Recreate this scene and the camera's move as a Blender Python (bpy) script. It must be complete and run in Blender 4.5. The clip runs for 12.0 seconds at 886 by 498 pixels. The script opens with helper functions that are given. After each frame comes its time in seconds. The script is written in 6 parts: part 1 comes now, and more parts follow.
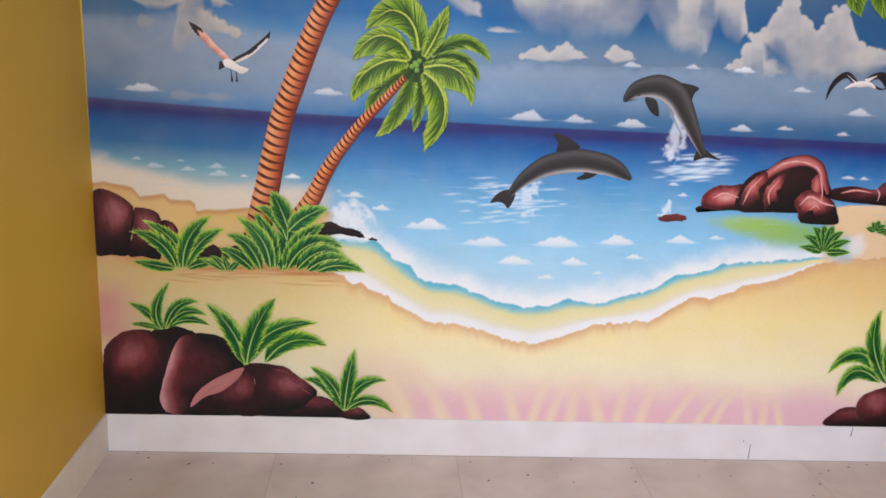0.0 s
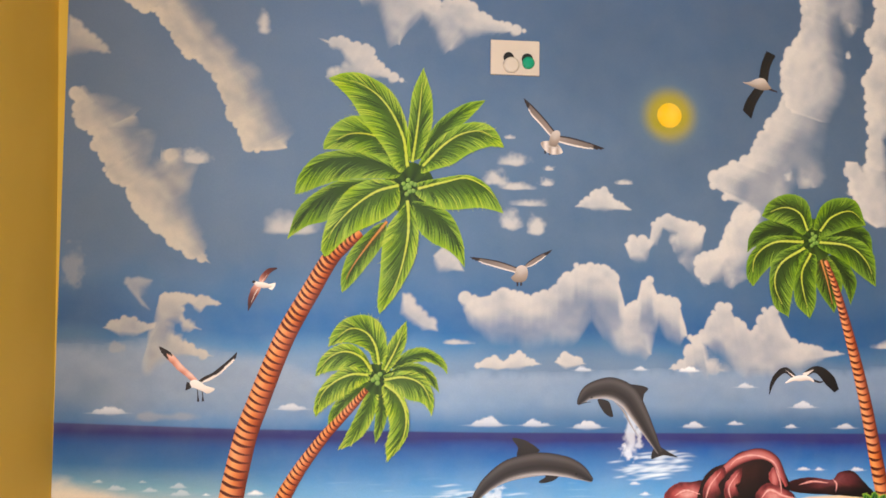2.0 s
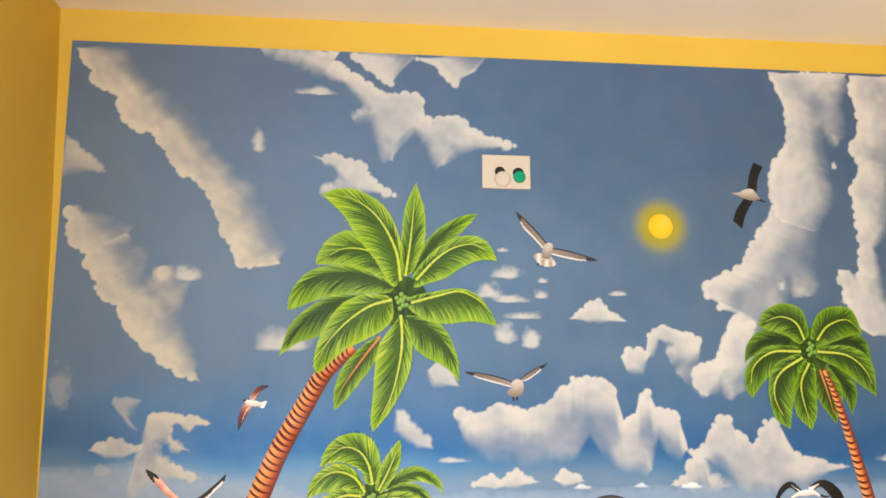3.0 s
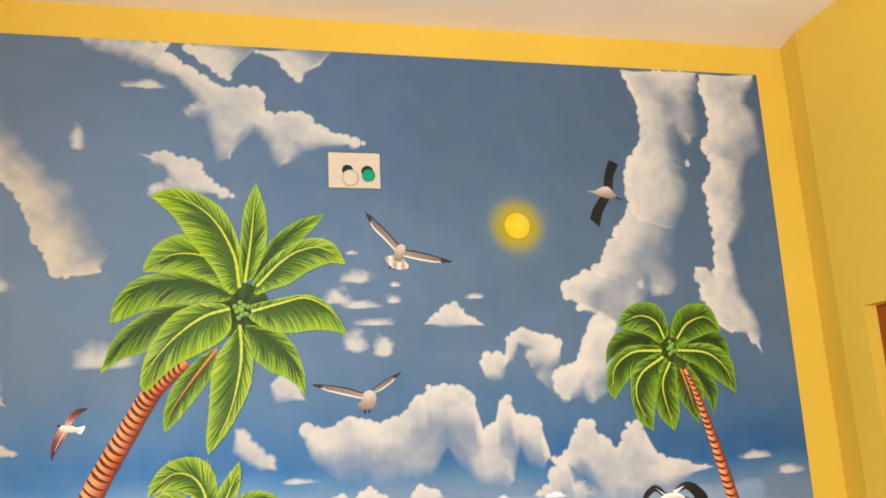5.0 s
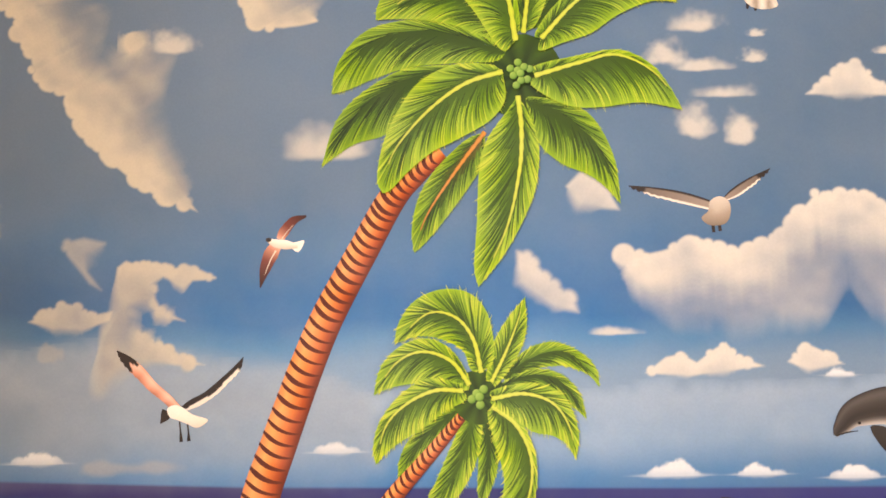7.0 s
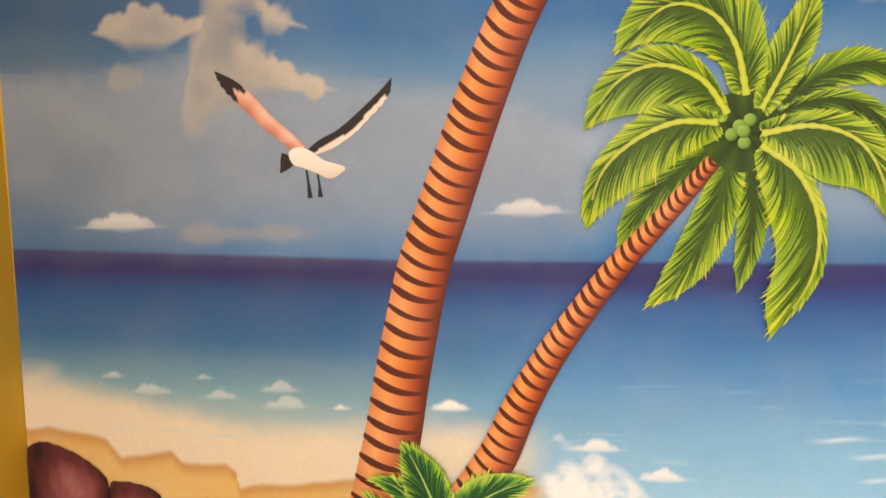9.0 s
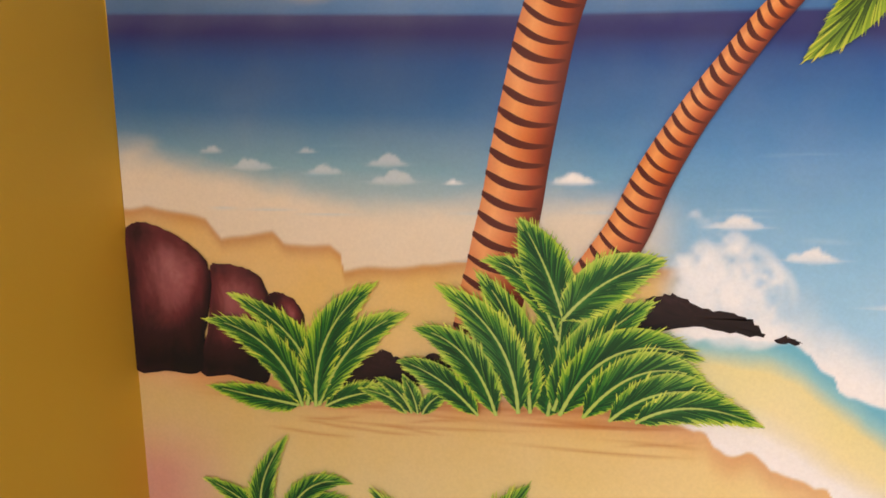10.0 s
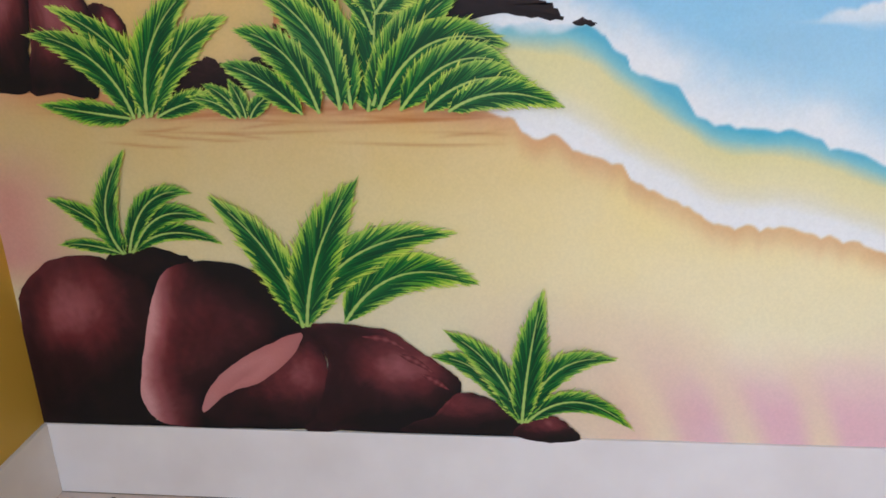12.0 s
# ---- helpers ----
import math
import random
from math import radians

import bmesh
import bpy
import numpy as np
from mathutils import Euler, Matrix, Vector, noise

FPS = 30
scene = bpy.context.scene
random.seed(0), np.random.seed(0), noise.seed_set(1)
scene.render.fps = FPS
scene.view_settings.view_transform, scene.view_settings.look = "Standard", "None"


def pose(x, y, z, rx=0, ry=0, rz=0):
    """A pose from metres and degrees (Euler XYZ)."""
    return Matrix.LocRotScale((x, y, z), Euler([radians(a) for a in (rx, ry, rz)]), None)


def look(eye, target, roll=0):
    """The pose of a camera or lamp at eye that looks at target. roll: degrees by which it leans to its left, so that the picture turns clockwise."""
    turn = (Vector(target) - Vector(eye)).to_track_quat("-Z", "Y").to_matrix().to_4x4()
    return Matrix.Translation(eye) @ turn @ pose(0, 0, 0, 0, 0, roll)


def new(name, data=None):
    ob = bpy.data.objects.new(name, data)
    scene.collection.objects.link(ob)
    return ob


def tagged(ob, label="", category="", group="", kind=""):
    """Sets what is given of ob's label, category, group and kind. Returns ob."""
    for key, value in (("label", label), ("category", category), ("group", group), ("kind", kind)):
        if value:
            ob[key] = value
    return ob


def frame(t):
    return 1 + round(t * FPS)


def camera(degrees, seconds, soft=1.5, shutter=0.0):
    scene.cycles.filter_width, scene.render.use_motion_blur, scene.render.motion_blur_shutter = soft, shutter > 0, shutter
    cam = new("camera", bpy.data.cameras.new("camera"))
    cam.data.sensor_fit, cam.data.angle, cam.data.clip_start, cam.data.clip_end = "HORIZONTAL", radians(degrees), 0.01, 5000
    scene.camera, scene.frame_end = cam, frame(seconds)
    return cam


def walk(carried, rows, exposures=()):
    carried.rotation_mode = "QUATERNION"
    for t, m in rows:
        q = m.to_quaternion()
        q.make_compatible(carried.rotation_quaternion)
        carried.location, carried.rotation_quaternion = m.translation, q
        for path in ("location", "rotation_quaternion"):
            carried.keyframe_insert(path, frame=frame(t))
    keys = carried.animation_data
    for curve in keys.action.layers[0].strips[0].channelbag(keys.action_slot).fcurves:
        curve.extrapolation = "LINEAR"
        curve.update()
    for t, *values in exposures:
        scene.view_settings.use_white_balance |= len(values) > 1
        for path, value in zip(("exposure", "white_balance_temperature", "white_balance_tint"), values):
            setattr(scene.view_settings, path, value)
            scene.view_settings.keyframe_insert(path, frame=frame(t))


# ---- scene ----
cam = camera(55.3, 12.0, 1.65)
PATH = [
    (0, (0.88, -2.612, 1.34), (1.023, -0.672, 0.876), 2.8),
    (0.5, (0.909, -2.665, 1.409), (1.09, -0.706, 1.049), 1.1),
    (1, (0.903, -2.692, 1.394), (1.102, -0.706, 1.273), 0.8),
    (1.5, (0.915, -2.7, 1.479), (1.103, -0.709, 1.493), 0.9),
    (2, (0.908, -2.694, 1.498), (1.1, -0.708, 1.643), 0.7),
    (2.5, (0.926, -2.683, 1.53), (1.112, -0.707, 1.78), 0.4),
    (3, (0.911, -2.685, 1.555), (1.112, -0.73, 1.926), 0.0),
    (3.2, (0.918, -2.69, 1.551), (1.117, -0.75, 1.995), -0.2),
    (4.8, (1.043, -2.573, 1.487), (1.494, -0.687, 1.975), -3.1),
    (5, (1.069, -2.518, 1.48), (1.522, -0.623, 1.93), -2.9),
    (5.5, (1.076, -2.298, 1.444), (1.487, -0.368, 1.767), -2.2),
    (6, (1.03, -2.08, 1.414), (1.251, -0.11, 1.678), -1.5),
    (6.5, (0.986, -1.831, 1.387), (1.013, 0.152, 1.643), -1.1),
    (8.5, (0.761, -1.133, 1.301), (0.664, 0.864, 1.243), -1.0),
    (8.6, (0.765, -1.131, 1.292), (0.633, 0.862, 1.198), -1.0),
    (9, (0.721, -1.093, 1.238), (0.487, 0.885, 1.06), -1.1),
    (9.5, (0.684, -1.054, 1.133), (0.317, 0.898, 0.904), -1.1),
    (10, (0.648, -1.032, 1.024), (0.249, 0.898, 0.684), -0.9),
    (10.5, (0.689, -1.025, 0.996), (0.27, 0.88, 0.555), -1.7),
    (11, (0.715, -1.05, 0.92), (0.321, 0.838, 0.393), -2.3),
    (11.5, (0.737, -1.085, 0.841), (0.38, 0.776, 0.201), -2.2),
    (12, (0.794, -1.11, 0.852), (0.57, 0.75, 0.151), -2.1),
]
EXPOSURES = [(0.0, -0.06, 5600, 20), (0.5, -0.12, 5800, 21), (1.0, -0.02, 5900, 22), (1.5, 0.09, 6450, 23), (2.5, 0.53, 6450, 18), (3.2, 0.53, 6350, 14), (5.0, 0.52, 6700, 14), (6.5, 0.60, 7100, 25), (8.5, 0.50, 8000, 19), (9.0, 0.27, 7500, 22), (9.5, 0.12, 7600, 27), (10.0, -0.04, 6950, 27), (10.4, -0.09, 6600, 27), (11.0, -0.19, 6250, 27), (12.0, -0.22, 5350, 17)]
WATTS_LEFT, WATTS_REAR = 96.0, 68.0

walk(cam, [(t, look(eye, target, roll)) for t, eye, target, roll in PATH], EXPOSURES)

# ---- light ----
world = bpy.data.worlds.new("daylight")
scene.world = world
world.use_nodes = True
sky = world.node_tree.nodes.new("ShaderNodeTexSky")
sky.sky_type, sky.sun_disc = "NISHITA", False
sky.sun_elevation, sky.sun_rotation = radians(48), radians(250)
world.node_tree.links.new(sky.outputs["Color"], world.node_tree.nodes["Background"].inputs["Color"])
world.node_tree.nodes["Background"].inputs["Strength"].default_value = 0.1


def area_light(name, where, towards, wide, high, watts, colour):
    data = bpy.data.lights.new(name, "AREA")
    data.shape, data.size, data.size_y, data.energy, data.color = "RECTANGLE", wide, high, watts, colour
    ob = new(name, data)
    ob.matrix_world = look(where, towards)
    return ob


area_light("window_daylight", (-0.10, -3.05, 1.62), (2.0, -3.05, 1.55), 1.5, 1.35, WATTS_LEFT, (0.80, 0.91, 1.0))
# Rear fill lamp in an added opening, placed to even out the mural's light.
area_light("rear_fill_lamp", (0.8, -4.42, 1.62), (1.0, 0.0, 1.4), 1.3, 1.25, WATTS_REAR, (0.80, 0.91, 1.0))


# ---- materials ----
def lin(c):
    """Linear colour of 0-255 paint values."""
    return tuple((v / 255 / 12.92) if v / 255 <= 0.04045 else ((v / 255 + 0.055) / 1.055) ** 2.4 for v in c)


def material(name, colour=None, second=None, rough=0.6, scale=6.0, fine=120.0, bump=0.1, metal=0.0, attribute="", contrast=0.5):
    """A surface with variation at two scales: broad patches of a second colour, and a fine grain in tone and relief."""
    m = bpy.data.materials.new(name)
    m.use_nodes = True
    n, l = m.node_tree.nodes, m.node_tree.links
    b = n["Principled BSDF"]
    co = n.new("ShaderNodeTexCoord")
    broad, grain = n.new("ShaderNodeTexNoise"), n.new("ShaderNodeTexNoise")
    for node, s, d in ((broad, scale, 5.0), (grain, fine, 3.0)):
        node.inputs["Scale"].default_value, node.inputs["Detail"].default_value = s, d
        l.new(co.outputs["Object"], node.inputs["Vector"])
    mix = n.new("ShaderNodeMix")
    mix.data_type = "RGBA"
    if attribute:
        a = n.new("ShaderNodeAttribute")
        a.attribute_name = attribute
        hsv = n.new("ShaderNodeHueSaturation")
        l.new(a.outputs["Color"], hsv.inputs["Color"])
        ramp = n.new("ShaderNodeMapRange")
        ramp.inputs[1].default_value, ramp.inputs[2].default_value, ramp.inputs[3].default_value, ramp.inputs[4].default_value = 0.3, 0.7, 0.97, 1.03
        l.new(grain.outputs["Fac"], ramp.inputs[0])
        l.new(ramp.outputs[0], hsv.inputs["Value"])
        ramp2 = n.new("ShaderNodeMapRange")
        ramp2.inputs[1].default_value, ramp2.inputs[2].default_value, ramp2.inputs[3].default_value, ramp2.inputs[4].default_value = 0.3, 0.7, 0.94, 1.06
        l.new(broad.outputs["Fac"], ramp2.inputs[0])
        l.new(ramp2.outputs[0], hsv.inputs["Saturation"])
        l.new(hsv.outputs["Color"], b.inputs["Base Color"])
    else:
        mix.inputs[6].default_value, mix.inputs[7].default_value = (*lin(colour), 1), (*lin(second or colour), 1)
        ramp = n.new("ShaderNodeMapRange")
        ramp.inputs[1].default_value, ramp.inputs[2].default_value = 0.5 - contrast / 2, 0.5 + contrast / 2
        l.new(broad.outputs["Fac"], ramp.inputs[0])
        l.new(ramp.outputs[0], mix.inputs[0])
        l.new(mix.outputs[2], b.inputs["Base Color"])
    bm = n.new("ShaderNodeBump")
    bm.inputs["Strength"].default_value, bm.inputs["Distance"].default_value = bump, 0.002
    l.new(grain.outputs["Fac"], bm.inputs["Height"])
    l.new(bm.outputs["Normal"], b.inputs["Normal"])
    rr = n.new("ShaderNodeMapRange")
    rr.inputs[3].default_value, rr.inputs[4].default_value = rough - 0.08, rough + 0.08
    l.new(broad.outputs["Fac"], rr.inputs[0])
    l.new(rr.outputs[0], b.inputs["Roughness"])
    b.inputs["Metallic"].default_value = metal
    b.inputs["Specular IOR Level"].default_value = 0.3
    return m


PAINT = material("mural_paint", rough=0.62, scale=9.0, fine=260.0, bump=0.06, attribute="paint")
YELLOW = material("yellow_wall_paint", (214, 176, 66), (207, 168, 58), 0.6, 2.2, 180.0, 0.10)
WHITE = material("white_ceiling_paint", (236, 226, 214), (228, 217, 203), 0.7, 2.5, 150.0, 0.08)
# The grey stands in for shade on the tray's plaster lip.
LIP = material("shaded_lip_plaster", (176, 160, 150), (160, 144, 136), 0.7, 5.0, 120.0, 0.08)
SKIRT = material("white_skirting_paint", (242, 236, 235), (228, 220, 218), 0.5, 7.0, 90.0, 0.08)
TILE = material("dusty_stone_tile", (232, 214, 204), (204, 184, 172), 0.5, 4.5, 60.0, 0.12)
GROUT = material("tile_joint", (176, 160, 148), (158, 142, 130), 0.8, 12.0, 120.0, 0.1)
PLATE = material("ivory_plate_plastic", (206, 190, 172), (198, 181, 162), 0.35, 4.0, 60.0, 0.02)
CLEAR = material("milky_lens_plastic", (206, 191, 174), (198, 182, 164), 0.2, 6.0, 60.0, 0.02)
GREEN = material("green_lens_plastic", (12, 150, 110), (8, 135, 98), 0.2, 6.0, 60.0, 0.02)
BLACK = material("dark_recess_plastic", (28, 24, 22), (20, 18, 16), 0.5, 8.0, 60.0, 0.02)
WOOD = material("red_brown_wood", (150, 72, 30), (116, 50, 20), 0.4, 14.0, 160.0, 0.2)
DIRT = material("dark_scuff", (84, 72, 66), (60, 50, 46), 0.8, 30.0, 200.0, 0.2)


# ---- mesh helpers ----
def mesh_object(name, verts, faces, mat, parent=None, label="", colours=None, smooth=False):
    me = bpy.data.meshes.new(name)
    me.from_pydata([tuple(v) for v in verts], [], [tuple(f) for f in faces])
    me.materials.append(mat)
    if colours is not None:
        a = me.color_attributes.new("paint", "FLOAT_COLOR", "POINT")
        c = np.ones((len(verts), 4), np.float32)
        c[:, :3] = np.clip(np.asarray(colours, np.float32), 0.0, 1.0)
        a.data.foreach_set("color", c.ravel())
    if smooth:
        me.polygons.foreach_set("use_smooth", [True] * len(me.polygons))
    ob = new(name, me)
    if parent:
        ob.parent = parent
    if label:
        ob["label"] = label
    return ob


def part(name, bm, mat, parent=None, label=""):
    me = bpy.data.meshes.new(name)
    bm.to_mesh(me)
    bm.free()
    me.materials.append(mat)
    ob = new(name, me)
    if parent:
        ob.parent = parent
    if label:
        ob["label"] = label
    return ob


def box(bm, x0, x1, y0, y1, z0, z1, bevel=0.0):
    r = bmesh.ops.create_cube(bm, size=1.0, matrix=Matrix.LocRotScale(((x0 + x1) / 2, (y0 + y1) / 2, (z0 + z1) / 2), None, (x1 - x0, y1 - y0, z1 - z0)))
    if bevel:
        es = {e for v in r["verts"] for e in v.link_edges}
        bmesh.ops.bevel(bm, geom=list(es), offset=bevel, segments=2, affect="EDGES", profile=0.6)
    return r


def disc(bm, x, z, r, y0, y1, seg=32, bevel=0.0):
    """A round plug on the wall from y0 out to y1."""
    m = Matrix.Translation((x, (y0 + y1) / 2, z)) @ Matrix.Rotation(radians(90), 4, "X")
    q = bmesh.ops.create_cone(bm, cap_ends=True, segments=seg, radius1=r, radius2=r, depth=abs(y1 - y0), matrix=m)
    if bevel:
        front = [e for e in {e for v in q["verts"] for e in v.link_edges} if all(abs(v.co.y - min(y0, y1)) < 1e-5 for v in e.verts)]
        bmesh.ops.bevel(bm, geom=front, offset=bevel, segments=4, affect="EDGES", profile=0.5)


def empty(name):
    return new(name)


# ---- room ----
CEIL, TRAY, BACK, RIGHT = 2.842, 2.892, -4.45, 2.96


def shear(bm):
    """The plaster runs out of plumb towards the ceiling."""
    for k in range(1, 16):
        bmesh.ops.bisect_plane(bm, geom=bm.verts[:] + bm.edges[:] + bm.faces[:], plane_co=(0, 0, 0.2 * k), plane_no=(0, 0, 1))
    for v in bm.verts:
        v.co.x -= 0.070 * (max(v.co.z, 0.0) / CEIL) ** 2


bm = bmesh.new()
box(bm, -0.30, 3.15, 0.0, 0.15, -0.1, TRAY + 0.1)
tagged(part("wall_north", bm, YELLOW), "yellow painted plaster wall that carries the beach mural", "wall", kind="structure")
bm = bmesh.new()
for a in ((0.0, -2.3, -0.1, TRAY + 0.1), (-3.8, BACK - 0.15, -0.1, TRAY + 0.1), (-2.3, -3.8, -0.1, 0.95), (-2.3, -3.8, 2.3, TRAY + 0.1)):
    box(bm, -0.15, 0.0, a[1], a[0], a[2], a[3])
shear(bm)
tagged(part("wall_west", bm, YELLOW), "plain yellow painted plaster wall", "wall", kind="structure")
bm = bmesh.new()
box(bm, -0.3, 0.15, BACK - 0.15, BACK, -0.1, TRAY + 0.1)
box(bm, 1.45, 3.15, BACK - 0.15, BACK, -0.1, TRAY + 0.1)
box(bm, 0.15, 1.45, BACK - 0.15, BACK, -0.1, 1.0)
box(bm, 0.15, 1.45, BACK - 0.15, BACK, 2.25, TRAY + 0.1)
tagged(part("wall_south", bm, YELLOW), "unseen plain yellow painted plaster wall with an added window opening", "wall", kind="structure")
# The east wall, with a wooden door in a plastered reveal, and a shallow splay added to darken the strip by the mural.
bm = bmesh.new()
box(bm, RIGHT, RIGHT + 0.19, -0.250, -0.13, -0.1, TRAY + 0.1)
box(bm, RIGHT, RIGHT + 0.19, BACK - 0.15, -1.23, -0.1, TRAY + 0.1)
box(bm, RIGHT, RIGHT + 0.19, -1.23, -0.250, 1.84, TRAY + 0.1)
# The added splay turns away from the windows, so its strip gets less light.
v = [bm.verts.new(c) for c in ((RIGHT, -0.13, -0.1), (RIGHT + 0.028, 0.0, -0.1), (RIGHT + 0.19, 0.0, -0.1), (RIGHT + 0.19, -0.13, -0.1),
                               (RIGHT, -0.13, TRAY + 0.1), (RIGHT + 0.028, 0.0, TRAY + 0.1), (RIGHT + 0.19, 0.0, TRAY + 0.1), (RIGHT + 0.19, -0.13, TRAY + 0.1))]
for f in ((3, 2, 1, 0), (4, 5, 6, 7), (0, 1, 5, 4), (1, 2, 6, 5), (2, 3, 7, 6), (3, 0, 4, 7)):
    bm.faces.new([v[i] for i in f])
tagged(part("wall_east", bm, YELLOW), "yellow painted plaster wall with an added corner splay and door opening", "wall", kind="structure")
# The door set back in its opening.
door = tagged(empty("door_1"), "closed red-brown wooden door in the yellow wall", "door", kind="structure")
for a in ((-0.355, -0.250, 0.0, 1.84), (-1.23, -1.15, 0.0, 1.84), (-1.15, -0.355, 1.76, 1.84)):
    bm = bmesh.new()
    box(bm, RIGHT + 0.042, RIGHT + 0.13, a[0] + 0.001, a[1] - 0.001, a[2], a[3] - 0.001, 0.006)
    part("door_frame", bm, WOOD, door)
bm = bmesh.new()
box(bm, RIGHT + 0.085, RIGHT + 0.12, -1.148, -0.357, 0.008, 1.757, 0.003)
leaf = part("door_leaf", bm, WOOD, door)
for z0, z1 in ((0.15, 0.8), (0.95, 1.62)):
    bm = bmesh.new()
    box(bm, RIGHT + 0.076, RIGHT + 0.086, -1.03, -0.49, z0, z1, 0.004)
    part("door_panel", bm, WOOD, leaf)
# Window frames round the daylight lamps; the south one is added for fill.
def window(name, box_of, n):
    w = tagged(empty(name), "unseen white window frame round an added lamp", "window", kind="structure")
    for k in range(n + 1):
        bm = bmesh.new()
        box(bm, *box_of(k / n, "upright"))
        part("window_frame", bm, WHITE, w)
    for k in (0.0, 1.0):
        bm = bmesh.new()
        box(bm, *box_of(k, "rail"))
        part("window_frame", bm, WHITE, w)


def west_frame(k, kind):
    if kind == "rail":
        z = 0.97 + k * 1.25
        return (-0.19 + 0.0, -0.15, -3.79, -2.31, z, z + 0.04)
    y = -3.79 + k * 1.44
    return (-0.19, -0.15, y, y + 0.04, 1.012, 2.218)


def south_frame(k, kind):
    if kind == "rail":
        z = 1.005 + k * 1.2
        return (0.16, 1.44, BACK - 0.12, BACK - 0.08, z, z + 0.04)
    x = 0.16 + k * 1.24
    return (x, x + 0.04, BACK - 0.12, BACK - 0.08, 1.047, 2.203)


window("window_1", west_frame, 3)
window("added_window", south_frame, 2)

# Ceiling: a white soffit round a raised painted tray.
IN = 0.362
bm = bmesh.new()
for a in ((-0.25, RIGHT + 0.1, -IN, 0.0), (-0.25, RIGHT + 0.1, BACK, BACK + IN), (-0.25, IN, BACK + IN, -IN), (RIGHT - IN - 0.03, RIGHT + 0.1, BACK + IN, -IN)):
    box(bm, a[0], a[1], a[2], a[3], CEIL, TRAY + 0.05)
tagged(part("ceiling", bm, WHITE), "white painted soffit round a raised tray ceiling", "ceiling", kind="structure")
# Strip over the tray's inner edge, its shade put into the grey colour.
bm = bmesh.new()
x0, x1, y0, y1 = IN + 0.001, RIGHT - IN - 0.031, BACK + IN + 0.001, -IN - 0.001
for a in ((x0, x1, y1 - 0.012, y1), (x0, x1, y0, y0 + 0.012), (x0, x0 + 0.012, y0 + 0.012, y1 - 0.012), (x1 - 0.012, x1, y0 + 0.012, y1 - 0.012)):
    box(bm, *a, CEIL + 0.002, TRAY - 0.004, 0.003)
tagged(part("trim_tray", bm, LIP), "plaster lip along the tray ceiling's edge, greyed to stand for shade", "trim", kind="structure")

# Floor: stone tiles with thin joints.
bm = bmesh.new()
box(bm, -0.15, RIGHT + 0.19, BACK - 0.15, 0.0, -0.1, -0.0012)
floor = tagged(part("floor", bm, GROUT), "dusty pale stone tile floor", "floor", kind="structure")
# Skirting, with scuffs.
for name, a in (("baseboard_north", (0.0, RIGHT + 0.02, -0.007, 0.0)), ("baseboard_west", (-0.002, 0.007, -4.44, -0.0075))):
    bm = bmesh.new()
    box(bm, a[0], a[1], a[2], a[3], 0.0, 0.131, 0.0015)
    tagged(part(name, bm, SKIRT), "white painted skirting with scuffs and small chips", "skirting", kind="structure")

# ---- the mural's ground coat: sky, clouds, sea, foam and sand ----
STEP = 0.0025
Z0, Z1 = 0.131, 2.731


def left_edge(z):
    return 0.001 - 0.0095 * (z - 0.13)


def right_edge(z):
    return 2.853 + 0.0075 * (z - 0.13)


NX, NZ = int(2.87 / STEP), int((Z1 - Z0) / STEP)
gz = np.linspace(Z0, Z1, NZ)[:, None] * np.ones((1, NX))
gx = left_edge(gz) + (right_edge(gz) - left_edge(gz)) * np.linspace(0, 1, NX)[None, :]
rng = np.random.default_rng(7)


def lattice(x, z, size, seed):
    """Smooth value noise in 0..1 with cells of the given size in metres."""
    r = np.random.default_rng(seed).random((97, 97))
    u, v = x / size + 31.7, z / size + 17.3
    iu, iv = np.floor(u).astype(int), np.floor(v).astype(int)
    fu, fv = u - iu, v - iv
    fu, fv = fu * fu * (3 - 2 * fu), fv * fv * (3 - 2 * fv)
    a, b = r[iv % 97, iu % 97], r[iv % 97, (iu + 1) % 97]
    c, d = r[(iv + 1) % 97, iu % 97], r[(iv + 1) % 97, (iu + 1) % 97]
    return (a * (1 - fu) + b * fu) * (1 - fv) + (c * (1 - fu) + d * fu) * fv


def fbm(x, z, size, seed, octaves=4):
    t, w, s = 0.0, 0.0, 1.0
    for k in range(octaves):
        t, w = t + s * lattice(x, z, size / 2 ** k, seed + k), w + s
        s *= 0.55
    return t / w


def step(a, b, v):
    t = np.clip((v - a) / (b - a), 0, 1)
    return t * t * (3 - 2 * t)


def ladder(v, stops):
    """Colour by a value, from (value, paint colour) stops in rising order."""
    vs = [s[0] for s in stops]
    cs = np.array([lin(s[1]) for s in stops])
    return np.stack([np.interp(v, vs, cs[:, k]) for k in range(3)], -1)


def blend(base, colour, alpha, where=np.s_[:, :]):
    c = np.asarray(colour)
    base[where] = base[where] * (1 - alpha[..., None]) + c * alpha[..., None]


def along(points, x):
    """Height of a line through points, over x."""
    p = sorted(points)
    return np.interp(x, [q[0] for q in p], [q[1] for q in p])


# Sky and sea by height; the painted horizon drops a little from the corner to the palms.
hor = np.interp(gx, [0.0, 0.55, 1.35, 2.9], [1.145, 1.125, 1.113, 1.106])
wob = (fbm(gx, gz, 0.5, 3) - 0.5) * 0.10
h = gz - hor
